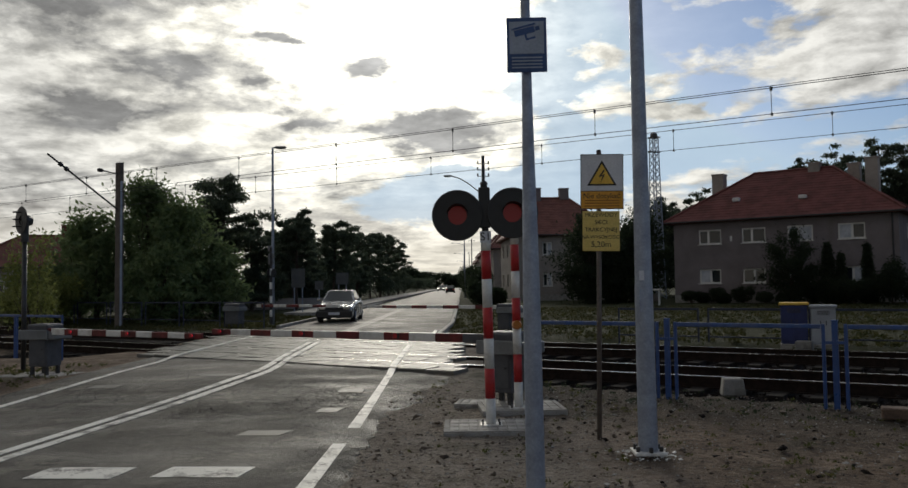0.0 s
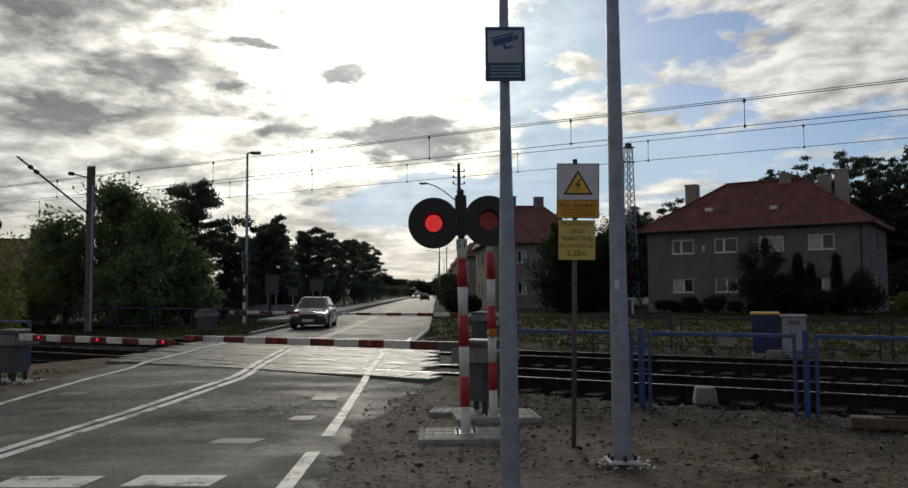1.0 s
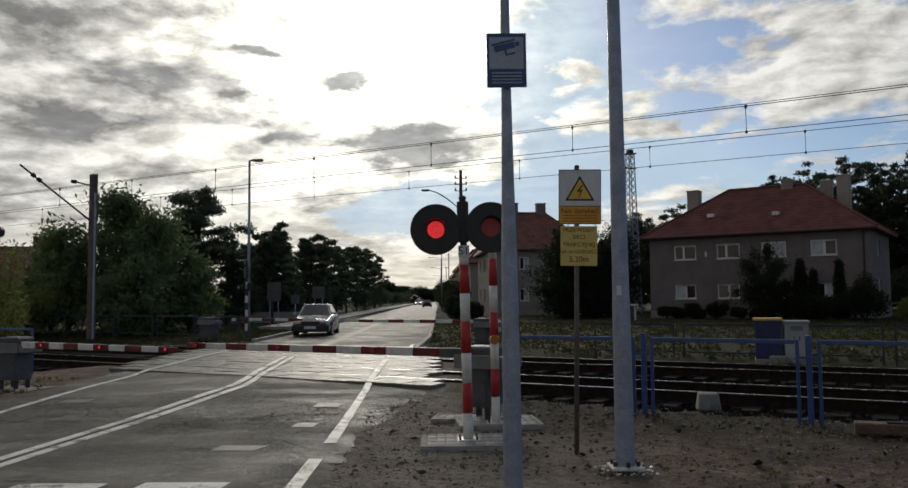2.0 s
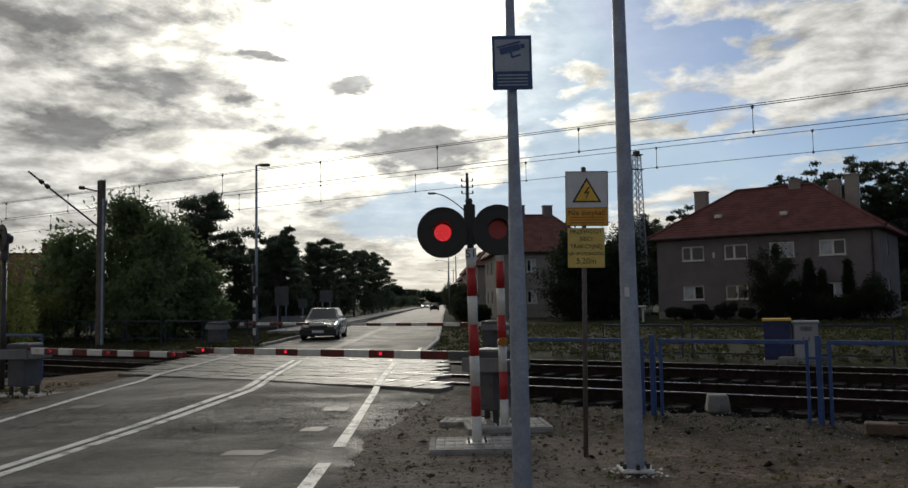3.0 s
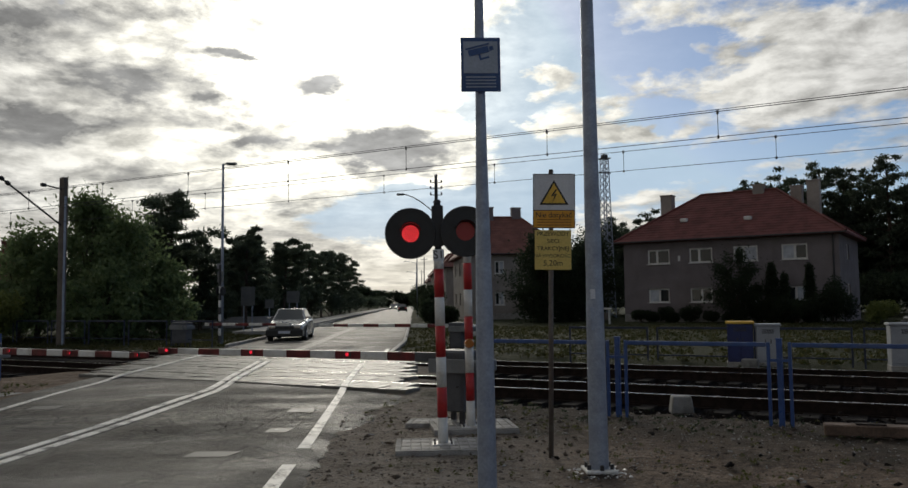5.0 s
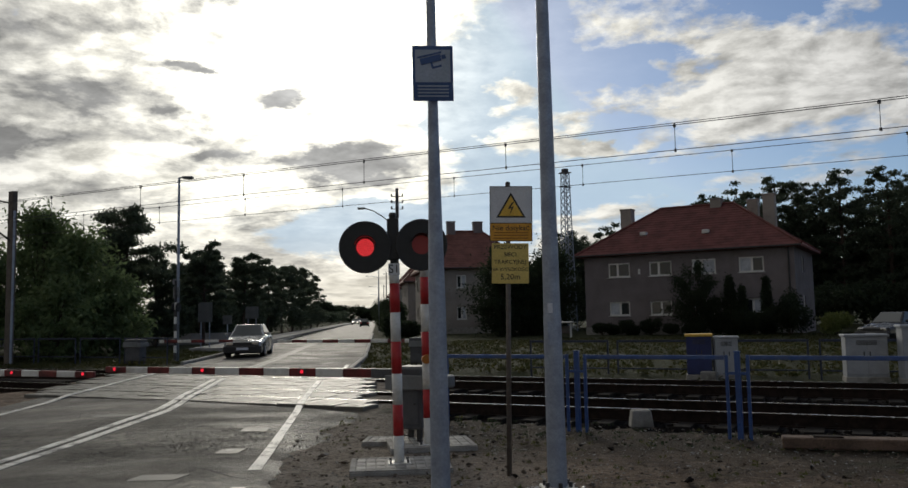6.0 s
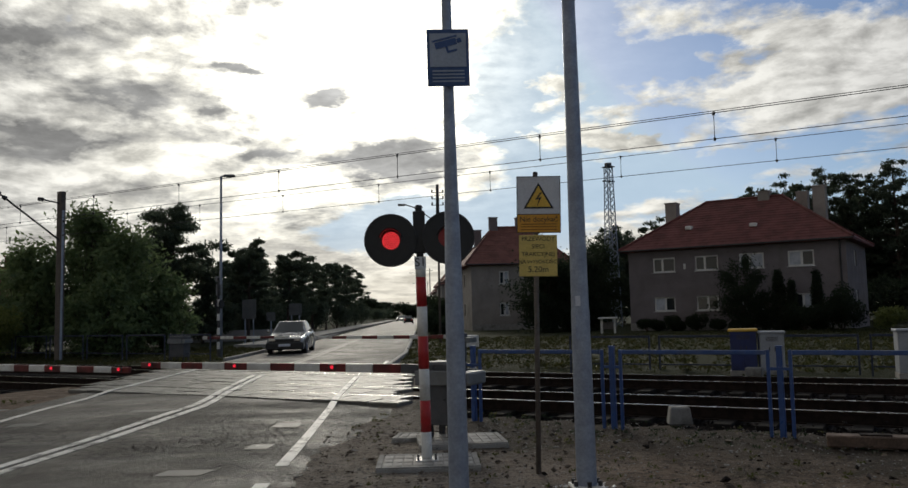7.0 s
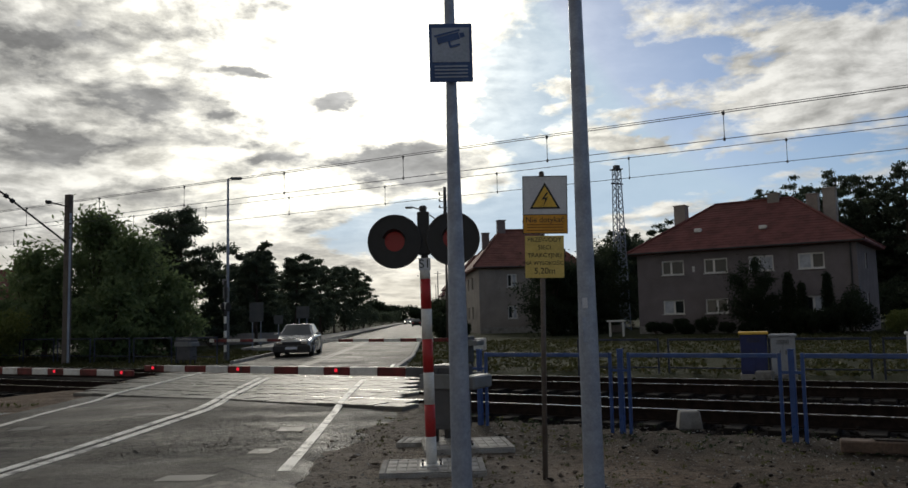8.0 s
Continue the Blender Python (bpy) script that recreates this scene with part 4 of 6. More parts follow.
# ---- fences, stones, cabinets ----
def railing_panel(width, height, material, label, group, mid=False, bars=False):
    f = thing("railing", label, "railing", None, group)
    for x in (0.03, width - 0.03):
        bm = B()
        box(bm, x, 0, 0.0, 0.042, 0.042, height, 0.006)
        part("post", bm, material, f)
    bm = B()
    box(bm, width / 2, 0, height - 0.06, width - 0.115, 0.045, 0.055, 0.006)
    part("top_rail", bm, material, f)
    if mid:
        bm = B()
        box(bm, width / 2, 0, 0.25, width - 0.115, 0.03, 0.035, 0.004)
        part("low_rail", bm, material, f)
    if bars:
        n = int(width / 0.13)
        for i in range(1, n):
            part("bar", rod(B(), (i * width / n, 0, 0.28), (i * width / n, 0, height - 0.065), 0.007, None, 6), material, f)
    return f


def near_fence():
    rot = Matrix.Rotation(TRACK, 4, "Z")
    f = railing_panel(1.95, 1.07, BLUE, "blue painted steel railing along the track", "blue railings")
    first = True
    for k in range(0, 4):
        m = Matrix.Translation(on_track(-5.70 + 2.15 * k + 0.10, 11.43, -0.02)) @ rot
        if first:
            f.matrix_basis, first = m, False
        else:
            copy_thing(f, m)
    for k in range(0, 4):
        p = thing("railing_post", "stout blue steel post between two railings", "post", Matrix.Translation(on_track(-5.70 + 2.15 * k, 11.47, -0.05)) @ rot, "blue posts")
        bm = B()
        box(bm, 0, 0, 0, 0.07, 0.07, 1.13, 0.008)
        part("shaft", bm, BLUE, p)
        bm = B()
        box(bm, 0, 0, 1.13, 0.08, 0.08, 0.02, 0.004)
        part("cap", bm, BLUE, p)
        part("bracket", box(B(), 0, -0.04, 0.85, 0.22, 0.02, 0.035), BLUE, p)
    for s in (-20.9, -19.1):
        copy_thing(f, Matrix.Translation(on_track(s, 11.0, -0.02)) @ rot)


def far_fence():
    rot = Matrix.Rotation(TRACK, 4, "Z")
    f = railing_panel(2.2, 1.0, FENCE_DARK, "dark blue steel railing beyond the tracks", "dark railings", True, False)
    first = True
    for s in [-8.0 + 2.4 * i for i in range(11)] + [-24.6 - 2.4 * i for i in range(6)]:
        m = Matrix.Translation(on_track(s, 21.3 if s > -10 else 22.4, -0.08 if s > -10 else 0.05)) @ rot
        if first:
            f.matrix_basis, first = m, False
        else:
            copy_thing(f, m)


def cabinet(s, n, w, d, h, material, label, lid=None, name="equipment_cabinet"):
    c = thing(name, label, "cabinet", Matrix.Translation(on_track(s, n, 0.0)) @ Matrix.Rotation(TRACK + radians(10), 4, "Z"))
    bm = B()
    box(bm, 0, 0, 0, w + 0.04, d + 0.04, 0.12, 0.01)
    part("plinth", bm, CONCRETE, c)
    bm = B()
    box(bm, 0, 0, 0.12, w, d, h - 0.18, 0.01)
    part("body", bm, material, c)
    bm = B()
    box(bm, 0, 0, h - 0.06, w + 0.07, d + 0.07, 0.06, 0.012)
    part("lid", bm, lid or material, c)
    for sx in (-1, 1):
        bm = B()
        box(bm, sx * w / 4, -d / 2 - 0.006, 0.18, w / 2 - 0.03, 0.012, h - 0.30, 0.003)
        dr = part("door", bm, material, c)
        bm = B()
        box(bm, sx * w / 4 - sx * (w / 4 - 0.06), -d / 2 - 0.022, h * 0.55, 0.02, 0.02, 0.10, 0.003)
        part("handle", bm, DARK_STEEL, dr)
    bm = B()
    for i in range(5):
        box(bm, 0, -d / 2 - 0.016, h * 0.78 + i * 0.022, w * 0.5, 0.006, 0.010)
    part("vent", bm, DARK_STEEL, c)


def stone_marker():
    s = thing("concrete_marker", "low grey concrete marker block beside the track", "marker", pose(3.98, 12.0, -0.04, 0, 0, -8))
    bm = B()
    box(bm, 0, 0, 0, 0.33, 0.27, 0.25, 0.02)
    for v in bm.verts:
        if v.co.z > 0.2:
            v.co.x *= 0.82
            v.co.y *= 0.82
    part("block", bm, OLD_CONCRETE, s)


def timber():
    t = thing("railway_sleeper", "weathered brown wooden sleeper lying on the soil", "sleeper", pose(6.1, 9.25, 0.0, 0, 0, -22))
    bm = B()
    box(bm, 0, 0, 0, 2.5, 0.25, 0.13, 0.015)
    for v in bm.verts:
        v.co += Vector((noise.noise(v.co * 5), noise.noise(v.co * 6 + Vector((3, 0, 0))), 0)) * 0.012
    part("beam", bm, WOOD, t)
    for x in (-0.75, 0.75):
        bm = B()
        box(bm, x, 0, 0.13, 0.32, 0.15, 0.015, 0.003)
        part("chair_plate", bm, RUST, t)


near_fence()
far_fence()
stone_marker()
timber()
cabinet(-3.42, 20.7, 0.58, 0.55, 1.08, NAVY, "navy blue bin with a yellow lid beside the track", YELLOW, "grit_bin")
cabinet(-2.80, 20.75, 0.52, 0.5, 1.02, PALE_BOX, "pale grey equipment cabinet beside a blue bin")
cabinet(0.15, 20.6, 0.84, 0.5, 1.05, PALE_BOX, "wide pale grey equipment cabinet with two doors")
cabinet(1.22, 20.3, 0.8, 0.5, 1.25, PALE_BOX, "tall pale grey equipment cabinet")
bmk = thing("concrete_block", "small grey concrete block in front of a bin", "block", Matrix.Translation(on_track(-3.12, 20.15, 0.0)) @ Matrix.Rotation(TRACK, 4, "Z"))
part("block", box(B(), 0, 0, -0.28, 0.36, 0.3, 0.50, 0.02), OLD_CONCRETE, bmk)


# ---- overhead line, masts and lamps ----
def overhead_line(n, z_contact, z_top, first, step, double, label):
    line = thing("overhead_line", label, "overhead wires", None, "overhead lines")
    def run(z, off, r, sag):
        way = [-75 + 2.4 * i for i in range(61)]
        return tube(B(), [on_track(s, n + off + 0.12 * math.sin(s * 0.1), z + sag * ((s + 4) / 30) ** 2 * 0.1) for s in way], r)
    part("contact_wire", run(z_contact, 0, 0.0065, 0.0), DARK_STEEL, line)
    part("messenger_wire", run(z_top, 0, 0.007, 0.8), DARK_STEEL, line)
    if double:
        part("messenger_wire", run(z_top + 0.045, 0.05, 0.006, 0.8), DARK_STEEL, line)
    for i in range(-14, 6):
        s = first + step * i
        a = on_track(s, n + 0.12 * math.sin(s * 0.1), z_contact)
        b = on_track(s, n + 0.12 * math.sin(s * 0.1), z_top + 0.08 * ((s + 4) / 30) ** 2)
        part("dropper", rod(B(), a, b, 0.006, None, 5), DARK_STEEL, line)
        part("clip", box(B(), b.x, b.y, b.z - 0.04, 0.035, 0.035, 0.06), DARK_STEEL, line)
        part("clip", box(B(), a.x, a.y, a.z - 0.03, 0.03, 0.03, 0.05), DARK_STEEL, line)


overhead_line(13.87, 4.27, 4.69, -2.5, 3.0, True, "dark overhead contact wire with droppers over the near track")
overhead_line(17.90, 4.50, 4.94, -2.1, 3.2, False, "dark overhead contact wire with droppers over the far track")


def catenary_mast(x, y, h):
    m = thing("catenary_mast", "grey concrete catenary mast with a slanting strut", "mast", pose(x, y, 0.0, 0, 0, -31.5))
    shaft = B()
    box(shaft, 0, 0, 0, 0.30, 0.22, h, 0.02)
    part("shaft", shaft, MAST, m)
    side = B()
    box(side, 0.19, -0.05, 0, 0.06, 0.08, h - 0.8, 0.01)
    part("cable_duct", side, GALV, m)
    st = rod(B(), (0, -0.1, 5.0), (-0.4, -3.0, 7.05), 0.04, None, 8)
    part("strut", st, DARK_STEEL, m)
    for f in (0.72, 0.80):
        ins = rod(B(), Vector((0, -0.1, 5.0)).lerp(Vector((-0.4, -3.0, 7.05)), f), Vector((0, -0.1, 5.0)).lerp(Vector((-0.4, -3.0, 7.05)), f + 0.04), 0.09, None, 10)
        part("insulator", ins, DARK_STEEL, m)
    arm = rod(B(), (0, -0.1, 6.5), (-0.1, -0.75, 6.6), 0.03, None, 8)
    rod(arm, (-0.1, -0.75, 6.6), (-0.1, -0.95, 6.6), 0.08, None, 8)
    part("arm", arm, DARK_STEEL, m)


catenary_mast(-14.5, 34.5, 7.0)


def lattice_mast(x, y, h):
    m = thing("lattice_mast", "tall grey steel lattice mast behind the trees", "mast", pose(x, y, 0, 0, 0, 20))
    w0, w1 = 0.55, 0.28
    corner = lambda sx, sy, z: (sx * (w0 + (w1 - w0) * z / h), sy * (w0 + (w1 - w0) * z / h), z)
    sides = ((-1, -1), (1, -1), (1, 1), (-1, 1))
    for sx, sy in sides:
        part("leg", rod(B(), corner(sx, sy, 0), corner(sx, sy, h), 0.05, None, 5), GALV, m)
    br = B()
    steps = 22
    for i in range(steps):
        za, zb = h * i / steps, h * (i + 1) / steps
        for j in range(4):
            a, b = sides[j], sides[(j + 1) % 4]
            rod(br, corner(*a, za), corner(*b, zb), 0.028, None, 4, False)
            rod(br, corner(*b, za), corner(*a, zb), 0.028, None, 4, False)
    part("bracing", br, GALV, m)
    top = B()
    box(top, 0, 0, h, 0.9, 0.9, 0.08)
    part("crossarm", box(B(), 0, 0, h - 1.4, 1.3, 0.12, 0.12), DARK_STEEL, m)
    box(top, 0, 0, h + 0.08, 0.5, 0.5, 0.35, 0.03)
    part("platform", top, DARK_STEEL, m)


lattice_mast(18.4, 76.7, 15.2)


def street_lamp(x, y, h, arm, label, rz=0.0, material=GALV, drop=0.0):
    m = thing("street_lamp", label, "street lamp", pose(x, y, rise(y) - 0.02, 0, 0, rz), "street lamps")
    part("column", rod(B(), (0, 0, 0), (0, 0, h), 0.075, 0.045, 12), material, m, "", True)
    bm = B()
    pts = [Vector((arm * f, 0, h - drop * (1 - f) ** 1.4 + 0.28 * math.sin(f * 1.6) * abs(arm) * 0.6)) for f in (0, 0.25, 0.5, 0.75, 1.0)]
    tube(bm, pts, 0.03, 8)
    part("arm", bm, material, m)
    bm = B()
    e = pts[-1]
    sg = 1 if arm > 0 else -1
    box(bm, e.x + sg * 0.22, 0, e.z - 0.04, 0.46, 0.2, 0.09, 0.03)
    hd = part("lamp_head", bm, GREY_BOX, m)
    bm = B()
    box(bm, e.x + sg * 0.24, 0, e.z - 0.06, 0.32, 0.15, 0.03, 0.01)
    part("glass_cover", bm, CAR_GLASS, hd)
    return m



def garden_shelter(x, y):
    """A small white roof on four posts between the houses."""
    g = thing("garden_shelter", "small white garden shelter on four thin posts", "shelter", pose(x, y, 0.0, 0, 0, -20))
    part("roof", box(B(), 0, 0, 0.98, 1.25, 0.9, 0.12, 0.03), WHITE, g)
    for sx in (-0.45, 0.45):
        for sy in (-0.3, 0.3):
            part("post", box(B(), sx, sy, -0.1, 0.07, 0.07, 1.08, 0.01), WHITE, g)
    part("panel", box(B(), 0, 0.3, 0.25, 0.82, 0.05, 0.5, 0.01), OLD_POST, g)


garden_shelter(13.2, 56.5)
street_lamp(-7.8, 33.9, 7.45, 0.12, "slim grey street lamp beyond the railway")
street_lamp(0.35, 95, 8.2, -1.7, "grey street lamp along the road")
street_lamp(0.35, 135, 8.2, -1.7, "grey street lamp along the road")
street_lamp(0.35, 180, 8.2, -1.7, "grey street lamp along the road")
street_lamp(0.35, 240, 8.2, -1.7, "grey street lamp along the road")
up = street_lamp(1.32, 45, 7.35, -1.75, "concrete utility pole with a curved lamp arm and insulators", 0, MAST, 0.85)
part("pole_top", rod(B(), (0, 0, 7.1), (0, 0, 8.75), 0.10, 0.085, 10), DARK_STEEL, up)
for zz in (7.6, 7.95, 8.3):
    part("crossarm", rod(B(), (-0.32, 0, zz), (0.32, 0, zz), 0.02, None, 6), DARK_STEEL, up)
    for sx in (-0.3, 0.3):
        part("insulator", rod(B(), (sx, 0, zz), (sx, 0, zz + 0.16), 0.05, 0.035, 8), DARK_STEEL, up)
for yy, hh in ((150, 10.0), (210, 10.0)):
    pp = thing("utility_pole", "thin grey utility pole along the road", "pole", pose(1.8, yy, 0.0), "utility poles")
    part("shaft", rod(B(), (0, 0, 0), (0, 0, hh), 0.13, 0.09, 10), CONCRETE, pp, "", True)
    part("crossarm", rod(B(), (-0.6, 0, hh - 0.4), (0.6, 0, hh - 0.4), 0.04, None, 6), DARK_STEEL, pp)


def far_signal():
    s = thing("striped_signal_post", "narrow banded signal post beyond the railway with a dark lamp board", "crossing signal", pose(-7.72, 33.2, 0.12))
    z, i = 0.0, 0
    while z < 2.0:
        part("white_band" if i % 2 else "dark_band", rod(B(), (0, 0, z), (0, 0, z + 0.28), 0.06, None, 12), WHITE if i % 2 else DARK_STEEL, s)
        z, i = z + 0.28, i + 1
    bm = rod(B(), (0, 0, z), (0, 0, 3.1), 0.05, None, 12)
    part("mast_head", bm, DARK_STEEL, s)
    for x in (-0.2, 0.2):
        part("lamp_board", disc_ring(B(), 0.18, 0.02, -0.05, -0.03, 24), BLACK, s).matrix_basis = pose(x * 0.4, 0.1 * x, 2.05 if x < 0 else 2.05, 0, 0, 68)
    bm = B()
    box(bm, 0, 0.06, 2.4, 0.22, 0.08, 0.45, 0.01)
    box(bm, -0.05, 0.06, 2.95, 0.16, 0.08, 0.22, 0.01)
    part("back_box", bm, GREY_BOX, s)


far_signal()


def side_signal():
    """The signal on the other side of the road, turned nearly edge on."""
    s = thing("side_signal", "dark signal on a post beside the road, seen nearly edge on", "crossing signal", pose(-8.35, 15.75, 0.05, 0, 0, -40))
    part("post", rod(B(), (0, 0, 0), (0, 0, 2.5), 0.045, None, 14), DARK_STEEL, s, "", True)
    for x in (-0.05,):
        bd = disc_ring(B(), 0.27, 0.09, 0, 0.02)
        part("lamp_board", bd, DARK_STEEL, s).matrix_basis = pose(x, -0.06, 2.92)
    hous = rod(B(), (-0.05, -0.04, 2.92), (-0.05, 0.14, 2.92), 0.13, 0.09, 18)
    part("housing", hous, DARK_STEEL, s, "", True)
    for z in (2.78, 2.92, 3.06):
        part("hood", box(B(), -0.05, -0.13, z, 0.10, 0.14, 0.025, 0.01), BLACK, s)
    neck = rod(B(), (0, 0, 2.5), (0, 0, 2.9), 0.07, None, 12)
    part("neck", neck, DARK_STEEL, s)


side_signal()

# ---- far barriers ----
boom("boom_barrier", (1.15, 25.75, 0.88), (-3.2, 28.4, 0.88), 0.62, False, (), "", "thin barrier arm lowered across the road beyond the tracks")
boom("boom_barrier", (-7.75, 31.1, 0.90), (-4.3, 29.2, 0.90), 0.62, False, (), "", "thin barrier arm lowered across the road beyond the tracks")
barrier_machine(1.45, 25.65, -30, "grey barrier machine beyond the tracks", 0.42, 0.2)
barrier_machine(-8.75, 31.6, -20, "blue-grey barrier machine beyond the tracks beside the road", 0.62, -0.1)


# ---- houses ----
def wall_with_holes(bm, length, z0, z1, holes, thick):
    """A wall along x, its outer face at y = 0, with square holes (x0, x1, za, zb) right through it."""
    xs = sorted({0.0, length, *[v for h in holes for v in h[:2]]})
    zs = sorted({z0, z1, *[v for h in holes for v in h[2:]]})
    for xa, xb in zip(xs, xs[1:]):
        for za, zb in zip(zs, zs[1:]):
            cx, cz = (xa + xb) / 2, (za + zb) / 2
            if not any(h[0] < cx < h[1] and h[2] < cz < h[3] for h in holes):
                box(bm, cx, thick / 2, za, xb - xa, thick, zb - za)
    bmesh.ops.remove_doubles(bm, verts=bm.verts, dist=0.001)
    return bm


def window_unit(parent, x0, x1, za, zb, curtain, split=0.5):
    w = new("window")
    w.parent, w.matrix_basis = parent, pose(x0, 0.10, za)
    W, H, t = x1 - x0, zb - za, 0.105
    fr = B()
    box(fr, t / 2, 0.03, 0, t, 0.06, H)
    box(fr, W - t / 2, 0.03, 0, t, 0.06, H)
    box(fr, W / 2, 0.03, 0, W - 2 * t, 0.06, t)
    box(fr, W / 2, 0.03, H - t, W - 2 * t, 0.06, t)
    box(fr, W * split, 0.03, t, t * 1.5, 0.06, H - 2 * t)
    part("window_frame", fr, TRIM, w)
    for a, b, cur in ((t, W * split - t * 0.75, curtain[0]), (W * split + t * 0.75, W - t, curtain[1])):
        pn = B()
        box(pn, (a + b) / 2, 0.035, t, b - a, 0.008, H - 2 * t)
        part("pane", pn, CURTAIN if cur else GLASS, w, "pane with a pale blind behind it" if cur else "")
    sl = B()
    box(sl, W / 2, -0.09, -0.05, W + 0.14, 0.20, 0.045, 0.008)
    part("window_sill", sl, TRIM, w)


def hip_roof(parent, W, D, z, h, over, ridge, material):
    bm = B()
    a = over
    low = [(-a, -a, z), (W + a, -a, z), (W + a, D + a, z), (-a, D + a, z)]
    r0, r1 = ((W - ridge) / 2, D / 2, z + h), ((W + ridge) / 2, D / 2, z + h)
    v = [bm.verts.new(c) for c in low] + [bm.verts.new(r0), bm.verts.new(r1)]
    lo = [bm.verts.new((x, y, zz - 0.16)) for x, y, zz in low]
    for q in ((0, 1, 5, 4), (1, 2, 5), (2, 3, 4, 5), (3, 0, 4)):
        bm.faces.new([v[i] for i in q])
    for i in range(4):
        j = (i + 1) % 4
        bm.faces.new((lo[i], lo[j], v[j], v[i]))
    bm.faces.new(lo[::-1])
    bmesh.ops.recalc_face_normals(bm, faces=bm.faces)
    ro = part("roof", bm, material, parent)
    # courses of tiles as low steps on the front slope and ridge caps
    n = int(math.hypot(D / 2 + a, h) / 0.36)
    for i in range(1, n):
        f = i / n
        y, zz = -a + (D / 2 + a) * f, z + h * f
        xa, xb = -a + ((W - ridge) / 2 + a) * f, W + a - ((W - ridge) / 2 + a) * f
        part("tile_course", box(B(), (xa + xb) / 2, y, zz - 0.004, xb - xa - 0.1, 0.05, 0.022), material, ro)
    rc = rod(B(), Vector(r0) + Vector((-0.1, 0, 0.02)), Vector(r1) + Vector((0.1, 0, 0.02)), 0.11, None, 8)
    for c, e in ((low[0], r0), (low[1], r1), (low[2], r1), (low[3], r0)):
        rod(rc, Vector(c) + Vector((0, 0, 0.02)), Vector(e) + Vector((0, 0, 0.02)), 0.10, None, 8)
    part("ridge_tiles", rc, material, ro)
    gt = B()
    box(gt, W / 2, -a - 0.06, z - 0.13, W + 2 * a, 0.12, 0.11, 0.02)
    part("gutter", gt, DARK_STEEL, ro)
    return ro


def chimney(parent, x, y, z0, z1, w, material):
    bm = B()
    box(bm, x, y, z0, w, w, z1 - z0, 0.01)
    c = part("chimney", bm, material, parent, "pale rendered chimney")
    bm = B()
    box(bm, x, y, z1, w + 0.10, w + 0.10, 0.10, 0.01)
    part("chimney_cap", bm, material, c)


def house(name, label, x, y, rz, W, D, eave, roof_h, ridge, front, side, wall_mat, roof_mat, chimneys, base=0.15):
    h = thing(name, label, "house", pose(x, y, 0, 0, 0, rz))
    holes = [f[:4] for f in front]
    part("wall", wall_with_holes(B(), W, base - 0.6, eave, holes, 0.35), wall_mat, h)
    bm = wall_with_holes(B(), D - 0.35, base - 0.6, eave, [s[:4] for s in side], 0.35)
    part("wall", bm, wall_mat, h).matrix_basis = pose(W, 0.35, 0, 0, 0, 90)
    bm = wall_with_holes(B(), D - 0.35, base - 0.6, eave, [s[:4] for s in side], 0.35)
    part("wall", bm, wall_mat, h).matrix_basis = pose(0, D, 0, 0, 0, -90)
    part("wall", box(B(), W / 2, D - 0.175, base - 0.6, W - 0.72, 0.35, eave - base + 0.6), wall_mat, h)
    fl = B()
    box(fl, W / 2, D / 2, eave / 2, W - 0.75, D - 0.75, 0.2)
    part("floor_slab", fl, CONCRETE, h)
    plinth = B()
    box(plinth, W / 2, -0.03, base - 0.6, W, 0.058, 1.0)
    part("plinth", plinth, CONCRETE, h)
    for f in front:
        window_unit(h, *f)
    for mm in (pose(W, 0.35, 0, 0, 0, 90), pose(0, D, 0, 0, 0, -90)):
        for s in side:
            w0 = new("window")
            w0.parent, w0.matrix_basis = h, mm @ pose(s[0], 0.1, s[2])
            bm = B()
            ww, hh = s[1] - s[0], s[3] - s[2]
            for bx in ((0.035, 0, 0.07, hh), (ww - 0.035, 0, 0.07, hh), (ww / 2, 0.0, 0.09, hh)):
                box(bm, bx[0], 0.03, 0, bx[2], 0.06, hh)
            for zz in (0, hh - 0.07):
                box(bm, ww / 2, 0.028, zz, ww, 0.05, 0.07)
            part("window_frame", bm, TRIM, w0)
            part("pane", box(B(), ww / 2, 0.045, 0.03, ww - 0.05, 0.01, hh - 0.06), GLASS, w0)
    part("downpipe", rod(B(), (W - 0.35, -0.08, base), (W - 0.35, -0.08, eave), 0.06, None, 8), DARK_STEEL, h)
    hip_roof(h, W, D, eave, roof_h, 0.55, ridge, roof_mat)
    for c in chimneys:
        chimney(h, *c, wall_mat if len(c) < 6 else wall_mat)
    return h


WINS = []
for i, s0 in enumerate((1.9, 5.05, 8.2, 11.45)):
    blind = ((False, False), (False, False), (True, True), (True, False))[i]
    WINS.append((s0, s0 + 1.68, 4.28, 5.36, blind, 0.42 if i < 3 else 0.52))
    WINS.append((s0 + (0 if i < 3 else 0.05), s0 + 1.6, 1.40, 2.46, ((True, False), (False, False), (False, False), (False, True))[i], 0.52))
h1 = house("house", "two-storey grey rendered house with a red tiled hip roof", 16.14, 61.7, -36, 15.1, 9.5, 6.05, 3.75, 5.6, WINS,
           [(3.2, 4.4, 4.3, 5.4), (3.2, 4.4, 1.5, 2.6)], RENDER_GREY, TILE, ())
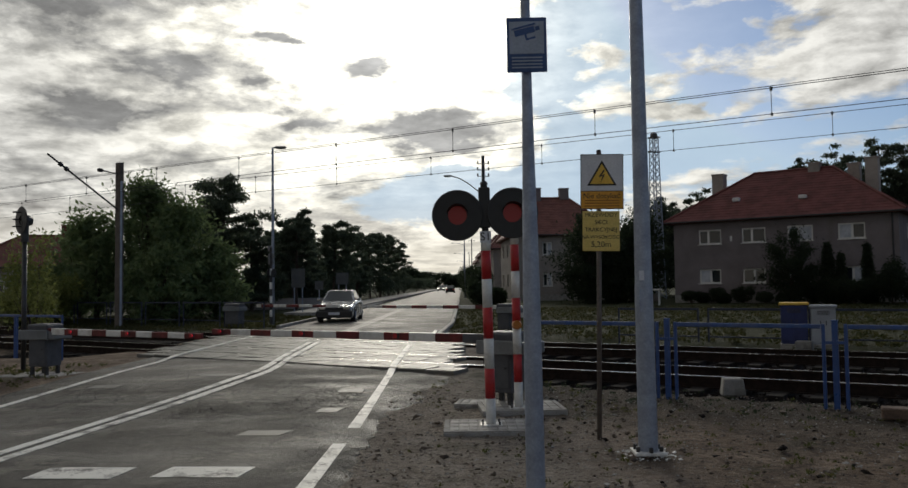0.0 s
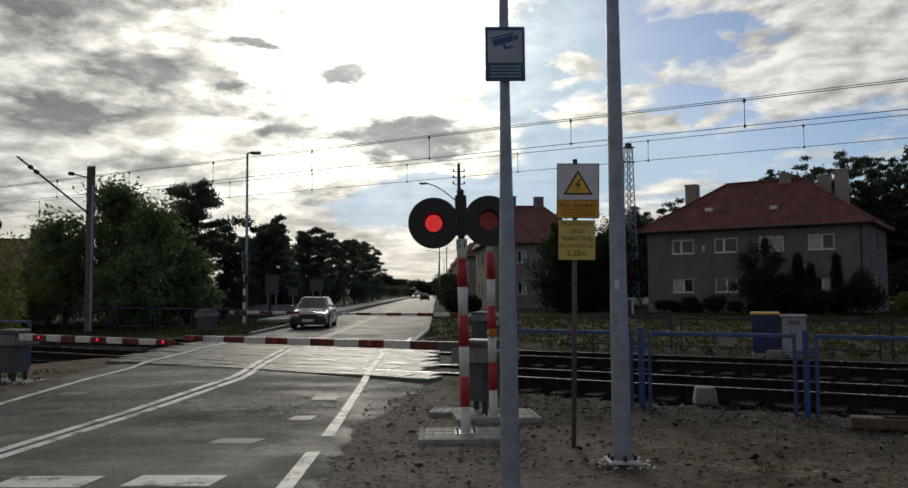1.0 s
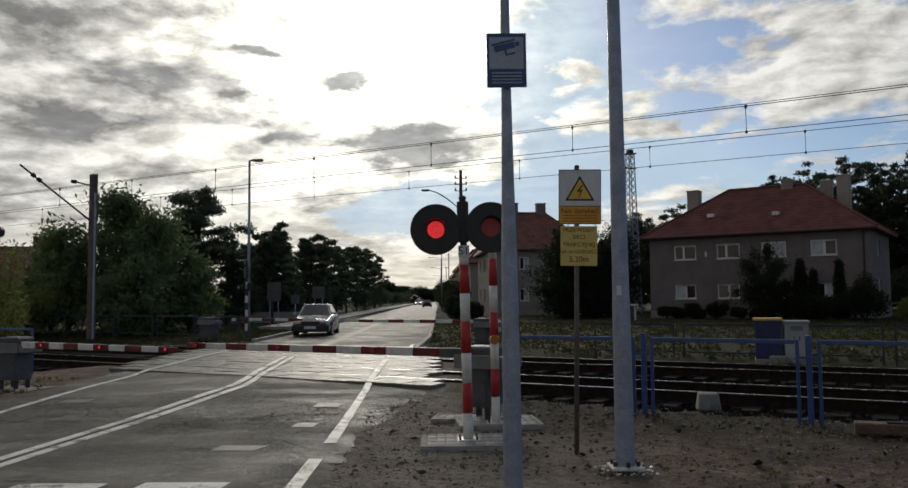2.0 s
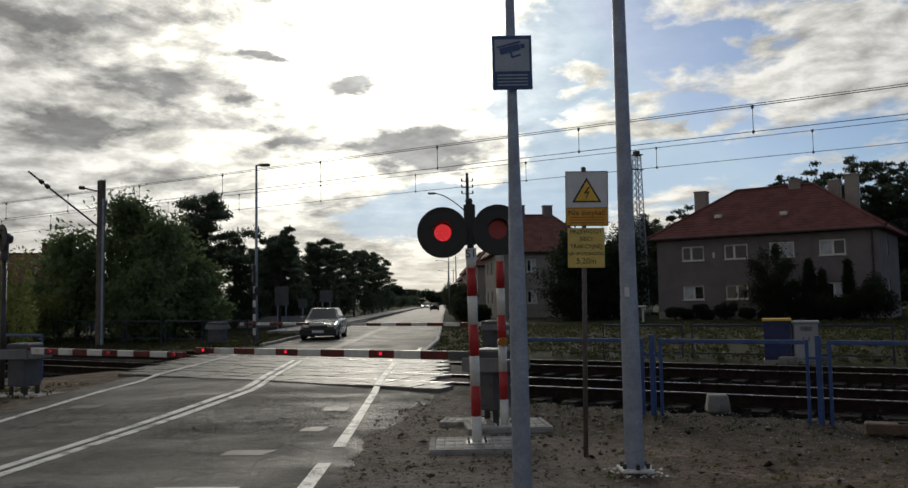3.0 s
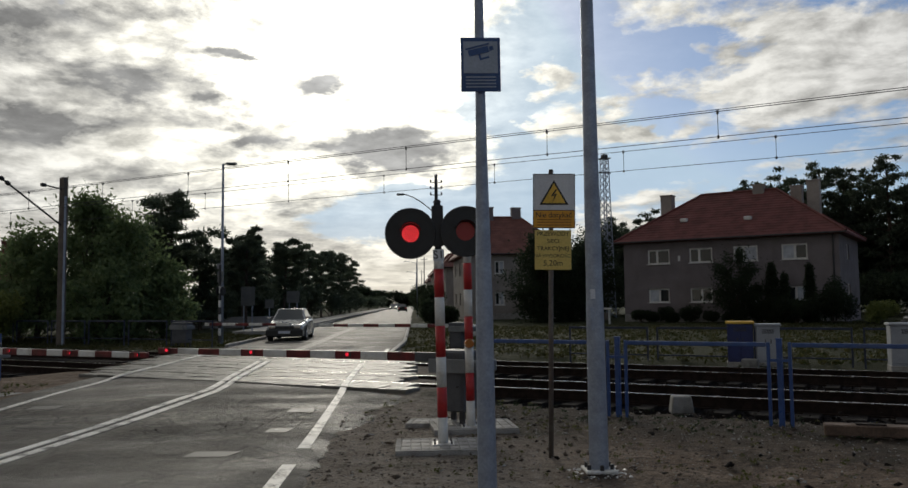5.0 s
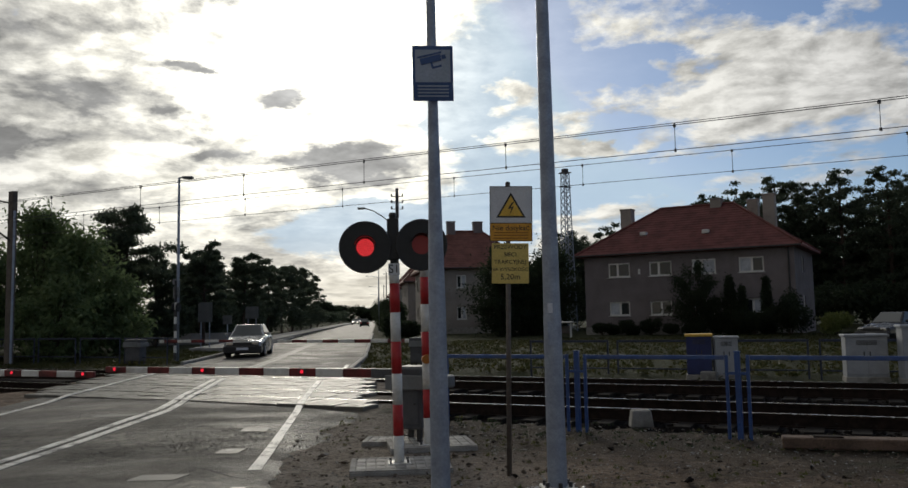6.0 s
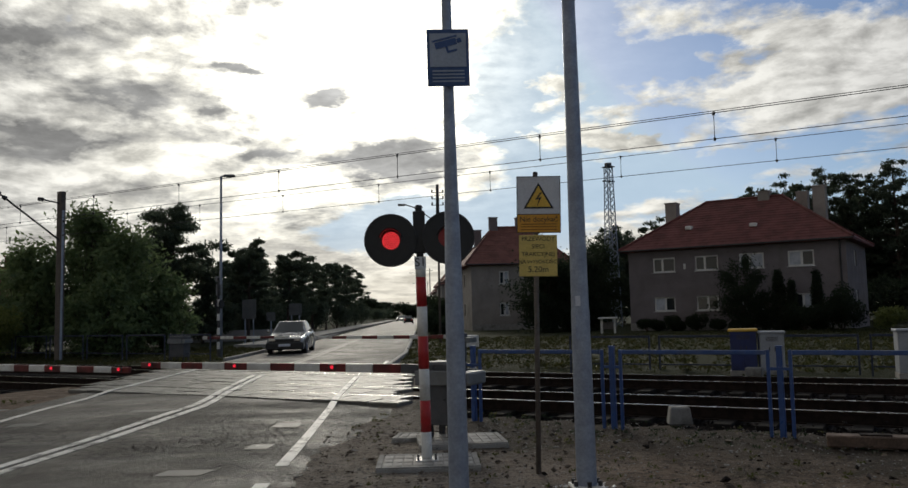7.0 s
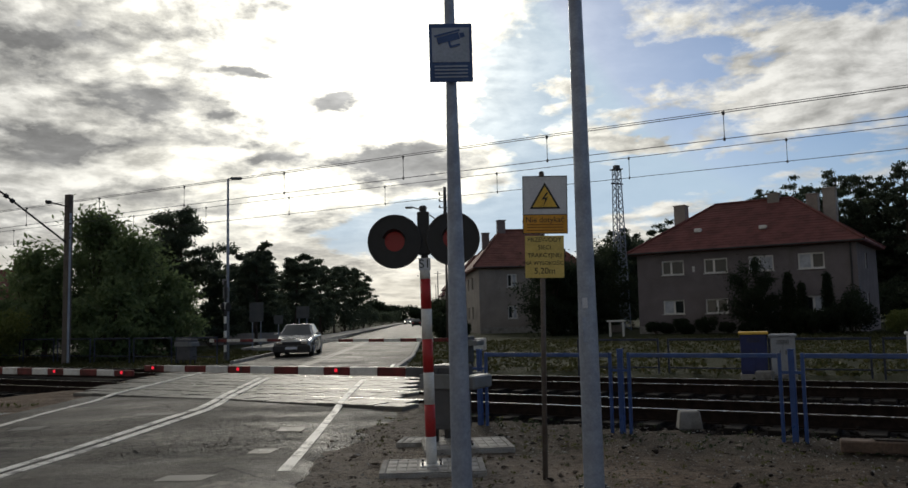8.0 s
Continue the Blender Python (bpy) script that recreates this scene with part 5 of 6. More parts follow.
for x, y, z0, z1, w in ((2.0, 4.75, 7.3, 9.9, 0.9), (9.1, 4.75, 9.4, 10.15, 0.8), (12.9, 5.0, 7.0, 10.2, 0.85), (11.5, 6.3, 7.6, 10.05, 0.8)):
    chimney(h1, x, y, z0, z1, w, RENDER_PALE)
for x, y, z in ((4.3, 1.5, 7.45), (9.0, 1.3, 7.3)):
    bm = B()
    box(bm, x, y, z, 0.5, 0.45, 0.28, 0.04)
    part("roof_vent", bm, TRIM, h1, "small pale roof vent")
cable = B()
box(cable, 4.3, -0.02, 4.45, 0.16, 0.05, 0.4)
part("wall_box", cable, TRIM, h1)
house("house", "grey rendered two-storey house with a red tiled roof behind dark trees", 4.9, 75, 3, 9.2, 12.5, 6.1, 4.0, 3.2,
      [(2.6, 3.5, 4.2, 5.4, (False, True), 0.5), (2.6, 3.5, 1.3, 2.5, (False, True), 0.5), (6.0, 7.3, 4.2, 5.4, (False, False), 0.5), (6.0, 7.3, 1.3, 2.5, (True, False), 0.5)],
      [(2.0, 3.2, 4.2, 5.4), (6.0, 7.2, 4.2, 5.4), (2.0, 3.2, 1.3, 2.5), (6.0, 7.2, 1.3, 2.5)], RENDER_PALE, TILE_DARK, ())
h2 = bpy.data.objects["house.001"]
for x, y, z0, z1, w in ((3.0, 6.0, 8.5, 11.0, 0.8), (5.8, 6.4, 8.8, 11.0, 0.9), (1.6, 7.5, 7.6, 9.9, 0.7)):
    chimney(h2, x, y, z0, z1, w, RENDER_GREY)
for n, (x, y, w, d, e) in enumerate(((3.9, 100, 9, 12, 6.0), (3.4, 128, 9, 14, 6.2), (3.2, 165, 9, 16, 6.0))):
    house("house", "rendered house with a dark red roof along the road", x, y, 2, w, d, e, 3.4, 4.0,
          [(2.0, 3.2, 4.2, 5.4, (False, False), 0.5), (2.0, 3.2, 1.3, 2.5, (False, False), 0.5)],
          [(2.0, 3.2, 4.2, 5.4), (6.0, 7.2, 4.2, 5.4), (2.0, 3.2, 1.3, 2.5), (6.0, 7.2, 1.3, 2.5)], RENDER_PALE, TILE_DARK, ())
h6 = house("house", "low house with a dark red tiled roof behind trees", -37.5, 60, 18, 11, 9, 3.4, 2.6, 4.0,
           [(2.0, 3.2, 1.2, 2.4, (True, False), 0.5), (6.0, 7.2, 1.2, 2.4, (False, False), 0.5)], [(3.0, 4.2, 1.2, 2.4)], RENDER_PALE, TILE_DARK, ())
chimney(h6, 7.2, 4.2, 5.0, 6.8, 1.3, TILE_DARK)


# ---- trees ----
def limb(bm, a, b, ra, rb, seg=7):
    rod(bm, a, b, ra, rb, seg, False)


def broad_tree(x, y, h, r, n, seed, material=None, label="dense green broadleaf tree beyond the railway", leaf=0.13, low=0.12):
    rng = np.random.default_rng(seed)
    t = thing("tree", label, "tree", pose(x, y, rise(y) - 0.05), "broadleaf trees")
    bm = B()
    rod(bm, (0, 0, -0.1), (0.1, 0, h * 0.35), 0.14, 0.10, 9)
    sprays = []
    for i in range(95):
        a, zz = rng.uniform(0, 2 * math.pi), rng.uniform(low, 0.97)
        wide = math.sin(min(zz / 0.42, 1.0) * 1.57) * (1.0 - max(0, zz - 0.42) ** 1.5 * 1.75)
        q = rng.uniform(0.25, 1.08) ** 0.7 * r * max(wide, 0.10) * rng.uniform(0.75, 1.12)
        sprays.append((q * math.cos(a), q * math.sin(a), zz * h + rng.normal() * 0.12, rng.uniform(0.10, 0.24) * r))
    for lx, ly, lz, lr in sprays[:22]:
        limb(bm, (0.08, 0, h * 0.3 * min(1, lz / h + 0.2)), (lx, ly, lz), 0.04, 0.010)
    part("trunk", bm, BARK, t)
    pts = []
    for lx, ly, lz, lr in sprays:
        m = n // len(sprays)
        out = np.array([lx, ly, (lz - 0.45 * h) * 0.8])
        out /= np.linalg.norm(out) + 1e-6
        along = rng.normal(size=(m, 1)) * lr * 0.9
        pts.append(np.array([lx, ly, lz]) + out * along + rng.normal(size=(m, 3)) * lr * np.array([0.62, 0.62, 0.5]))
    pts = np.concatenate(pts)
    pts[:, 2] = np.clip(pts[:, 2], 0.1, None)
    leaves("crown", pts, rng.uniform(0.55, 1.25, len(pts)) * leaf, material or LEAF, t, rng)
    return t


def pine(x, y, h, r, n, seed, label="dark pine with a broken crown", bare=0.4, leaf=0.15, base=0.0, count=19):
    """A Scots pine: a bent trunk, rising limbs, and flat pads of needles with sky between them."""
    rng = np.random.default_rng(seed)
    t = thing("pine_tree", label, "tree", pose(x, y, rise(y) - 0.05 + base), "pine trees")
    bm = B()
    lean = rng.uniform(-0.3, 0.3)
    rod(bm, (0, 0, -0.1), (lean * 0.6, 0, h * 0.55), 0.018 * h, 0.012 * h, 8, False)
    rod(bm, (lean * 0.6, 0, h * 0.55), (lean, 0, h * 0.95), 0.012 * h, 0.03, 8, False)
    pads = []
    for i in range(count):
        f = bare + (0.985 - bare) * (i + rng.uniform(0, 0.9)) / count
        a = i * 2.4 + rng.uniform(-0.6, 0.6)
        g = (f - bare) / (1 - bare)
        reach = r * (0.55 + 0.45 * math.sin(min(1.0, g * 1.9 + 0.25) * 1.57)) * (1.0 - g ** 3 * 0.62) * rng.uniform(0.45, 1.1)
        foot = np.array([lean * f, 0, h * f * 0.93])
        tip = np.array([lean * f + reach * math.cos(a), reach * math.sin(a), h * f + reach * rng.uniform(-0.02, 0.22)])
        limb(bm, tuple(foot), tuple(tip), 0.008 * h * (1.1 - f) + 0.014, 0.012, 6)
        for j in range(3):
            q = (0.98, 0.70, 0.45)[j]
            c = foot * (1 - q) + tip * q + rng.normal(size=3) * np.array([0.16, 0.16, 0.04]) * r
            pads.append((c, r * rng.uniform(0.15, 0.27) * (0.75 if g > 0.85 else 1.0)))
    part("trunk", bm, BARK, t)
    m = n // len(pads)
    pts = []
    for c, size in pads:
        d = rng.normal(size=(m, 3))
        d /= np.linalg.norm(d, axis=1)[:, None] + 1e-9
        ball = d * rng.uniform(0.0, 1.0, (m, 1)) ** 0.45 * size * np.array([1.15, 1.15, 0.42])
        ball[:, 2] = np.where(ball[:, 2] < 0, ball[:, 2] * 0.45, ball[:, 2])
        pts.append(c + ball + rng.normal(size=(m, 3)) * 0.035 * r)
    pts = np.concatenate(pts)
    leaves("crown", pts, rng.uniform(0.5, 1.2, len(pts)) * leaf, NEEDLE, t, rng)
    return t


def conifer(x, y, h, r, n, seed, label, column=False, base=0.0):
    rng = np.random.default_rng(seed)
    t = thing("conifer", label, "tree", pose(x, y, rise(y) - 0.05 + base), "garden conifers")
    part("trunk", rod(B(), (0, 0, 0), (0, 0, h * 0.9), 0.08, 0.02, 7), BARK, t)
    f = rng.uniform(0.02, 1.0, n) ** (0.9 if column else 1.3)
    edge = r * ((1 - f) ** 0.55 * np.minimum(1, f * 9 + 0.35) if column else (1 - f) * (0.85 + 0.25 * np.abs(np.sin(f * 30))))
    a = rng.uniform(0, 2 * math.pi, n)
    q = edge * rng.uniform(0.3, 1.1, n) ** 0.6
    pts = np.stack([q * np.cos(a), q * np.sin(a), f * h], 1) + rng.normal(size=(n, 3)) * 0.09
    leaves("crown", pts, rng.uniform(0.6, 1.3, n) * 0.09, YEW, t, rng)


def shrub(x, y, h, r, n, seed, material=None, label="rounded green shrub", leaf=0.09, base=0.0):
    rng = np.random.default_rng(seed)
    t = thing("shrub", label, "shrub", pose(x, y, rise(y) - 0.03 + base), "shrubs")
    bm = B()
    pts = []
    for i in range(9):
        a, q, zz = rng.uniform(0, 6.28), rng.uniform(0.1, 0.75) * r, rng.uniform(0.3, 0.85) * h
        c = np.array([q * math.cos(a), q * math.sin(a), zz])
        limb(bm, (0, 0, 0), tuple(c), 0.025, 0.008, 5)
        m = n // 9
        d = rng.normal(size=(m, 3))
        d /= np.linalg.norm(d, axis=1)[:, None]
        pts.append(c + d * rng.uniform(0.2, 1.1, (m, 1)) ** 0.6 * np.array([0.45 * r, 0.45 * r, 0.32 * h]))
    part("stems", bm, BARK, t)
    pts = np.concatenate(pts)
    pts[:, 2] = np.abs(pts[:, 2])
    leaves("foliage", pts, rng.uniform(0.6, 1.3, len(pts)) * leaf, material or LEAF, t, rng)


for i, (x, y, h, r, n) in enumerate(((-20.2, 43.0, 4.6, 1.9, 4500), (-18.2, 40.5, 5.3, 2.0, 6000), (-16.0, 41.0, 7.0, 2.2, 8000), (-13.9, 40.5, 5.7, 2.2, 7500), (-12.6, 42.0, 3.9, 1.5, 4500), (-17.0, 44.0, 6.0, 2.3, 5000), (-20.8, 40.0, 2.7, 1.7, 3800), (-14.0, 37.8, 3.2, 1.8, 4500))):
    broad_tree(x, y, h, r, n, 10 + i, None, leaf=0.15)
pine(-15.0, 51, 8.6, 2.9, 17000, 40, "tall dark pine with a broken flat crown", 0.48, 0.12)
pine(-17.8, 56, 7.6, 2.4, 11000, 41, "tall dark pine with a broken flat crown", 0.45, 0.12)
ROW = ((-13.9, 54, 5.6, 2.2, 0.12), (-12.4, 60, 7.1, 1.9, 0.35), (-11.6, 57, 6.5, 1.7, 0.3), (-13.6, 64, 6.4, 2.2, 0.2), (-11.1, 70, 7.2, 2.0, 0.35), (-10.9, 76, 7.3, 2.0, 0.3), (-11.2, 86, 7.3, 2.2, 0.25),
       (-11.0, 97, 8.0, 2.5, 0.3), (-10.8, 107, 8.7, 2.5, 0.35), (-10.6, 117, 8.9, 2.5, 0.35), (-10.2, 129, 8.3, 2.4, 0.3), (-16.0, 72, 6.5, 3.0, 0.15), (-15.0, 84, 6.8, 3.2, 0.15))
for i, (x, y, h, r, bare) in enumerate(ROW):
    pine(x, y, h, r, 10000, 60 + i, "dark pine in a row along the road", bare, 0.14)
for i, (x, y, h, r) in enumerate(((-14.5, 56, 2.6, 2.4), (-12.2, 62, 2.8, 2.2), (-11.7, 72, 2.9, 2.3), (-11.2, 88, 3.4, 2.5), (-11.0, 105, 3.8, 2.8), (-10.8, 125, 3.8, 2.6), (-10.8, 150, 3.2, 2.6), (-20, 52, 2.6, 3.0), (-25, 52, 2.4, 3.0), (-17.5, 50, 2.8, 2.6), (-10.8, 190, 3.2, 3.0), (-11.2, 240, 3.6, 3.4), (-13.5, 68, 3.6, 2.8), (-13.0, 78, 4.0, 3.0))):
    shrub(x, y, h, r, 4500, 100 + i, NEEDLE, "dark undergrowth below pines", 0.13)
for i, (x, y, h, r) in enumerate(((1.8, 56, 1.9, 1.3), (1.6, 66, 2.6, 1.5), (1.7, 78, 3.0, 1.7), (1.5, 92, 3.4, 1.8), (1.4, 110, 3.6, 1.9), (1.3, 130, 3.8, 2.0), (1.3, 160, 4.5, 2.4), (1.2, 210, 6.0, 3.0))):
    shrub(x, y, h, r, 5000, 130 + i, YEW, "dark hedge shrub along the road", 0.12)
for i, (x, y, h, r) in enumerate(((-4, 330, 5.5, 8), (-13, 320, 6, 8), (6, 320, 9, 8), (-20, 300, 7, 9))):
    shrub(x, y, h, r, 5000, 150 + i, YEW, "far dark trees at the end of the road", 0.5)
# between and behind the houses
for i, (x, y, h, r, n) in enumerate(((9.6, 62, 6.4, 2.4, 14000), (11.8, 64, 5.2, 2.2, 11000), (13.6, 66, 6.0, 2.3, 10000), (15.4, 70, 7.0, 2.6, 9000), (17.5, 78, 8.0, 3.0, 8000))):
    broad_tree(x, y, h, r, n, 180 + i, YEW, "dark tree between two houses", 0.14, 0.05)
for i in range(40):
    r = random.Random(i + 7)
    x = 20 + i * 1.35 + r.uniform(-0.8, 0.8)
    y = 84 - max(0, x - 34) * 0.55 + r.uniform(-3, 3) + (8 if i % 2 else 0)
    h = (9.6 if x < 38 else 14.5) + r.uniform(-1.5, 1.5)
    pine(x, y, h, 3.0, 9000, 210 + i, "tall dark pine at the wood's edge behind the houses", 0.12 if i % 2 == 0 else 0.3, 0.19, 0.0, 34)
for i in range(9):
    shrub(38 + 3.6 * i, 66 - 1.6 * i, 3.6, 3.2, 3500, 260 + i, YEW, "dark undergrowth at the wood's edge", 0.2)
broad_tree(21.7, 54.0, 4.9, 1.9, 13000, 300, YEW, "dark rounded conifer in front of the house", 0.09, 0.05)
for i in range(12):
    shrub(20 + 4.2 * i, 96 - max(0, i - 3) * 2.6, 7.5 if i < 5 else 10.5, 4.6, 4500, 280 + i, YEW, "dense dark wood behind the pines", 0.34)
conifer(23.5, 52.4, 3.9, 0.62, 5000, 301, "dark column-shaped conifer in front of the house", True)
conifer(24.1, 51.9, 3.2, 0.45, 3500, 302, "dark column-shaped conifer in front of the house", True)
conifer(25.5, 51.3, 3.8, 0.42, 4000, 303, "narrow dark conifer in front of the house", True)
shrub(26.6, 50.6, 2.6, 1.5, 6000, 304, YEW, "dark rounded shrub in front of the house")
shrub(24.4, 51.0, 1.5, 1.3, 4000, 305, YEW, "dark rounded shrub in front of the house")
shrub(18.6, 58.2, 1.0, 0.8, 2000, 306, YEW, "dark rounded shrub in front of the house")
shrub(16.6, 59.0, 0.9, 0.9, 2000, 307, YEW, "dark rounded shrub in front of the house")
for i in range(8):
    shrub(17.4 + 1.25 * i, 59.6 - 0.91 * i, 0.75 + 0.25 * (i % 3), 0.85, 1800, 320 + i, YEW, "low dark shrub along the house wall")
shrub(28.5, 48.5, 1.3, 1.3, 4000, 308, LEAF_LIGHT, "light green shrub near the house")
shrub(-18.4, 36.5, 2.3, 1.3, 4000, 330, LEAF_LIGHT, "yellowish green bush beside the railway")
shrub(-20.6, 37.5, 1.9, 1.3, 3500, 331, LEAF_LIGHT, "yellowish green bush beside the railway")
shrub(-12.6, 24.2, 3.0, 0.9, 1800, 309, LEAF_LIGHT, "pale thin sapling beside the track", 0.07)


# ---- cars ----
def car(x, y, rz, body, label, glow=False):
    c = thing("car", label, "car", pose(x, y, rise(y) + 0.01, 0, 0, rz), "cars")
    # stations along the length, front at -y: y, half width low, half width at the belt, height of the belt
    st = ((0.0, 0.70, 0.66, 0.60), (0.12, 0.80, 0.77, 0.70), (0.9, 0.84, 0.80, 0.80), (1.35, 0.85, 0.81, 0.90), (2.4, 0.85, 0.82, 0.93), (3.5, 0.85, 0.80, 0.94), (4.25, 0.82, 0.76, 0.92), (4.4, 0.76, 0.70, 0.80))
    bm = B()
    rows = []
    for yy, w0, w1, zt in st:
        rows.append([bm.verts.new(p) for p in ((-w0 + 0.03, yy, 0.20), (-w0, yy, 0.42), (-w1 - 0.02, yy, zt - 0.10), (-w1 + 0.06, yy, zt), (0, yy, zt + 0.03), (w1 - 0.06, yy, zt), (w1 + 0.02, yy, zt - 0.10), (w0, yy, 0.42), (w0 - 0.03, yy, 0.20))])
    for a, b in zip(rows, rows[1:]):
        for i in range(8):
            bm.faces.new((a[i], a[i + 1], b[i + 1], b[i]))
        bm.faces.new((a[8], a[0], b[0], b[8]))
    bm.faces.new(rows[0])
    bm.faces.new(rows[-1][::-1])
    bmesh.ops.recalc_face_normals(bm, faces=bm.faces)
    bd = part("body", bm, body, c)
    sub = bd.modifiers.new("round", "BEVEL")
    sub.width, sub.segments, sub.limit_method = 0.03, 2, "ANGLE"
    roof = B()
    lo = [(-0.74, 1.30, 0.90), (0.74, 1.30, 0.90), (0.72, 3.75, 0.93), (-0.72, 3.75, 0.93)]
    hi = [(-0.56, 1.95, 1.40), (0.56, 1.95, 1.40), (0.55, 3.15, 1.40), (-0.55, 3.15, 1.40)]
    vl, vh = [roof.verts.new(p) for p in lo], [roof.verts.new(p) for p in hi]
    roof.faces.new(vh)
    for i in range(4):
        j = (i + 1) % 4
        roof.faces.new((vl[i], vl[j], vh[j], vh[i]))
    bmesh.ops.recalc_face_normals(roof, faces=roof.faces)
    part("cabin", roof, body, c).modifiers.new("round", "BEVEL").width = 0.03
    def pane(name, quad, out):
        g = B()
        q = [Vector(p) for p in quad]
        mid = sum(q, Vector()) / 4
        vs = [g.verts.new(mid + (p - mid) * 0.88 + Vector(out) * 0.012) for p in q]
        bk = [g.verts.new(mid + (p - mid) * 0.88 - Vector(out) * 0.006) for p in q]
        g.faces.new(vs)
        g.faces.new(bk[::-1])
        for i in range(4):
            j = (i + 1) % 4
            g.faces.new((vs[i], bk[i], bk[j], vs[j]))
        bmesh.ops.recalc_face_normals(g, faces=g.faces)
        part(name, g, CAR_GLASS, c)
    pane("windscreen", (lo[0], lo[1], hi[1], hi[0]), (0, -0.7, 0.7))
    pane("rear_window", (lo[2], lo[3], hi[3], hi[2]), (0, 0.7, 0.7))
    pane("side_window", (lo[3], lo[0], hi[0], hi[3]), (-0.95, 0, 0.3))
    pane("side_window", (lo[1], lo[2], hi[2], hi[1]), (0.95, 0, 0.3))
    for sx in (-1, 1):
        for yy in (0.85, 3.45):
            w = new("wheel")
            w.parent, w.matrix_basis = c, pose(sx * 0.74, yy, 0.30)
            part("tyre", rod(B(), (-0.10, 0, 0), (0.10, 0, 0), 0.30, None, 20), TYRE, w)
            part("rim", rod(B(), (sx * 0.09, 0, 0), (sx * 0.108, 0, 0), 0.19, 0.17, 14), GALV, w)
        bm = B()
        box(bm, sx * 0.53, -0.012, 0.55, 0.30, 0.07, 0.13, 0.02)
        part("headlight", bm, HEADLIGHT if glow else CHROME, c)
        bm = B()
        box(bm, sx * 0.93, 1.5, 0.92, 0.17, 0.10, 0.12, 0.03)
        part("mirror", bm, body, c)
        bm = B()
        box(bm, sx * 0.6, 4.40, 0.58, 0.26, 0.03, 0.16, 0.01)
        part("tail_light", bm, RED, c)
    # grille and bumper widened in black to paint the shade of the front
    bm = B()
    box(bm, 0, -0.02, 0.51, 1.34, 0.05, 0.15, 0.01)
    part("grille", bm, BLACK, c)
    bm = B()
    box(bm, 0, -0.04, 0.20, 1.60, 0.18, 0.32, 0.05)
    bp = part("bumper", bm, BLACK, c)
    bm = B()
    box(bm, 0, -0.135, 0.34, 0.50, 0.01, 0.11, 0.002)
    part("plate", bm, SIGN_WHITE, bp, "blank pale plate")


car(-5.55, 35.8, 1, CAR_SILVER, "dark silver saloon car waiting at the lowered barrier")
car(-2.2, 150, 180, CAR_BODY, "dark car far along the road")
car(-5.2, 235, 0, CAR_SILVER, "car with lit headlamps far along the road", True)
car(-5.2, 195, 0, CAR_SILVER, "pale car far along the road", True)
# plain block added for a small pale shape of unknown make
pale = thing("concrete_block", "low pale block beside the road beyond the tracks", "block", pose(2.35, 38, 0.03, 0, 0, 10))
part("block", box(B(), 0, 0, 0, 1.1, 0.5, 0.55, 0.03), WHITE, pale)
car(23.2, 36.5, -60, CAR_BODY, "dark car parked beside the wood")


# ---- kerbs, pavement, boards ----
def kerb(x0, y0, x1, y1, label):
    k = thing("kerb", label, "kerb", None, "", "structure")
    d = Vector((x1 - x0, y1 - y0, 0))
    n = max(1, int(d.length / 1.0))
    bm = B()
    box(bm, 0, 0, -0.12, 0.98, 0.15, 0.24, 0.015)
    me = mesh_of(bm, "kerb_stone", CONCRETE)
    for i in range(min(n, 60)):
        p = Vector((x0, y0, 0)) + d * ((i + 0.5) / n)
        ob = new("kerb_stone", me)
        ob.parent = k
        ob.matrix_basis = Matrix.Translation((p.x, p.y, rise(p.y))) @ Matrix.Rotation(math.atan2(d.y, d.x), 4, "Z")


kerb(-7.05, 31.5, -7.0, 72, "pale concrete kerb along the road")
kerb(-0.32, 33, -0.30, 80, "pale concrete kerb along the road")
kerb(-0.62, 24.5, -0.32, 33, "pale concrete kerb along the road")
bm = B()
plate(bm, [(-9.6, 44), (-7.3, 44), (-7.1, 230), (-9.2, 230)], 0.0, 0.2)
tagged(part("pavement", bm, CONCRETE, None, "pale paved footway beside the road"), "", "pavement", "", "structure")


def road_board(x, y, w, h, z, label, rz=0):
    s = thing("road_sign", label, "road sign", pose(x, y, 0.1, 0, 0, rz), "road signs")
    for sx in (-w * 0.3, w * 0.3) if w > 0.6 else (0,):
        part("post", rod(B(), (sx, 0, 0), (sx, 0, z + h), 0.03, None, 8), GALV, s)
    part("board", box(B(), 0, -0.04, z, w, 0.02, h, 0.004), BOARD_GREY, s)


wall = B()
plate(wall, [(-17.0, 57.0), (-9.6, 61.0), (-9.7, 61.2), (-17.1, 57.2)], -0.1, 0.75)
tagged(part("garden_wall", wall, RENDER_PALE, None, "low pale rendered wall below pines"), "", "wall", "", "structure")
road_board(-9.0, 45, 0.75, 1.05, 1.45, "grey back of a road sign board on two posts")
road_board(-7.6, 52, 0.8, 0.75, 1.6, "grey back of a road sign on a post")
road_board(-8.2, 47, 0.5, 0.5, 1.3, "small grey back of a road sign on a post")


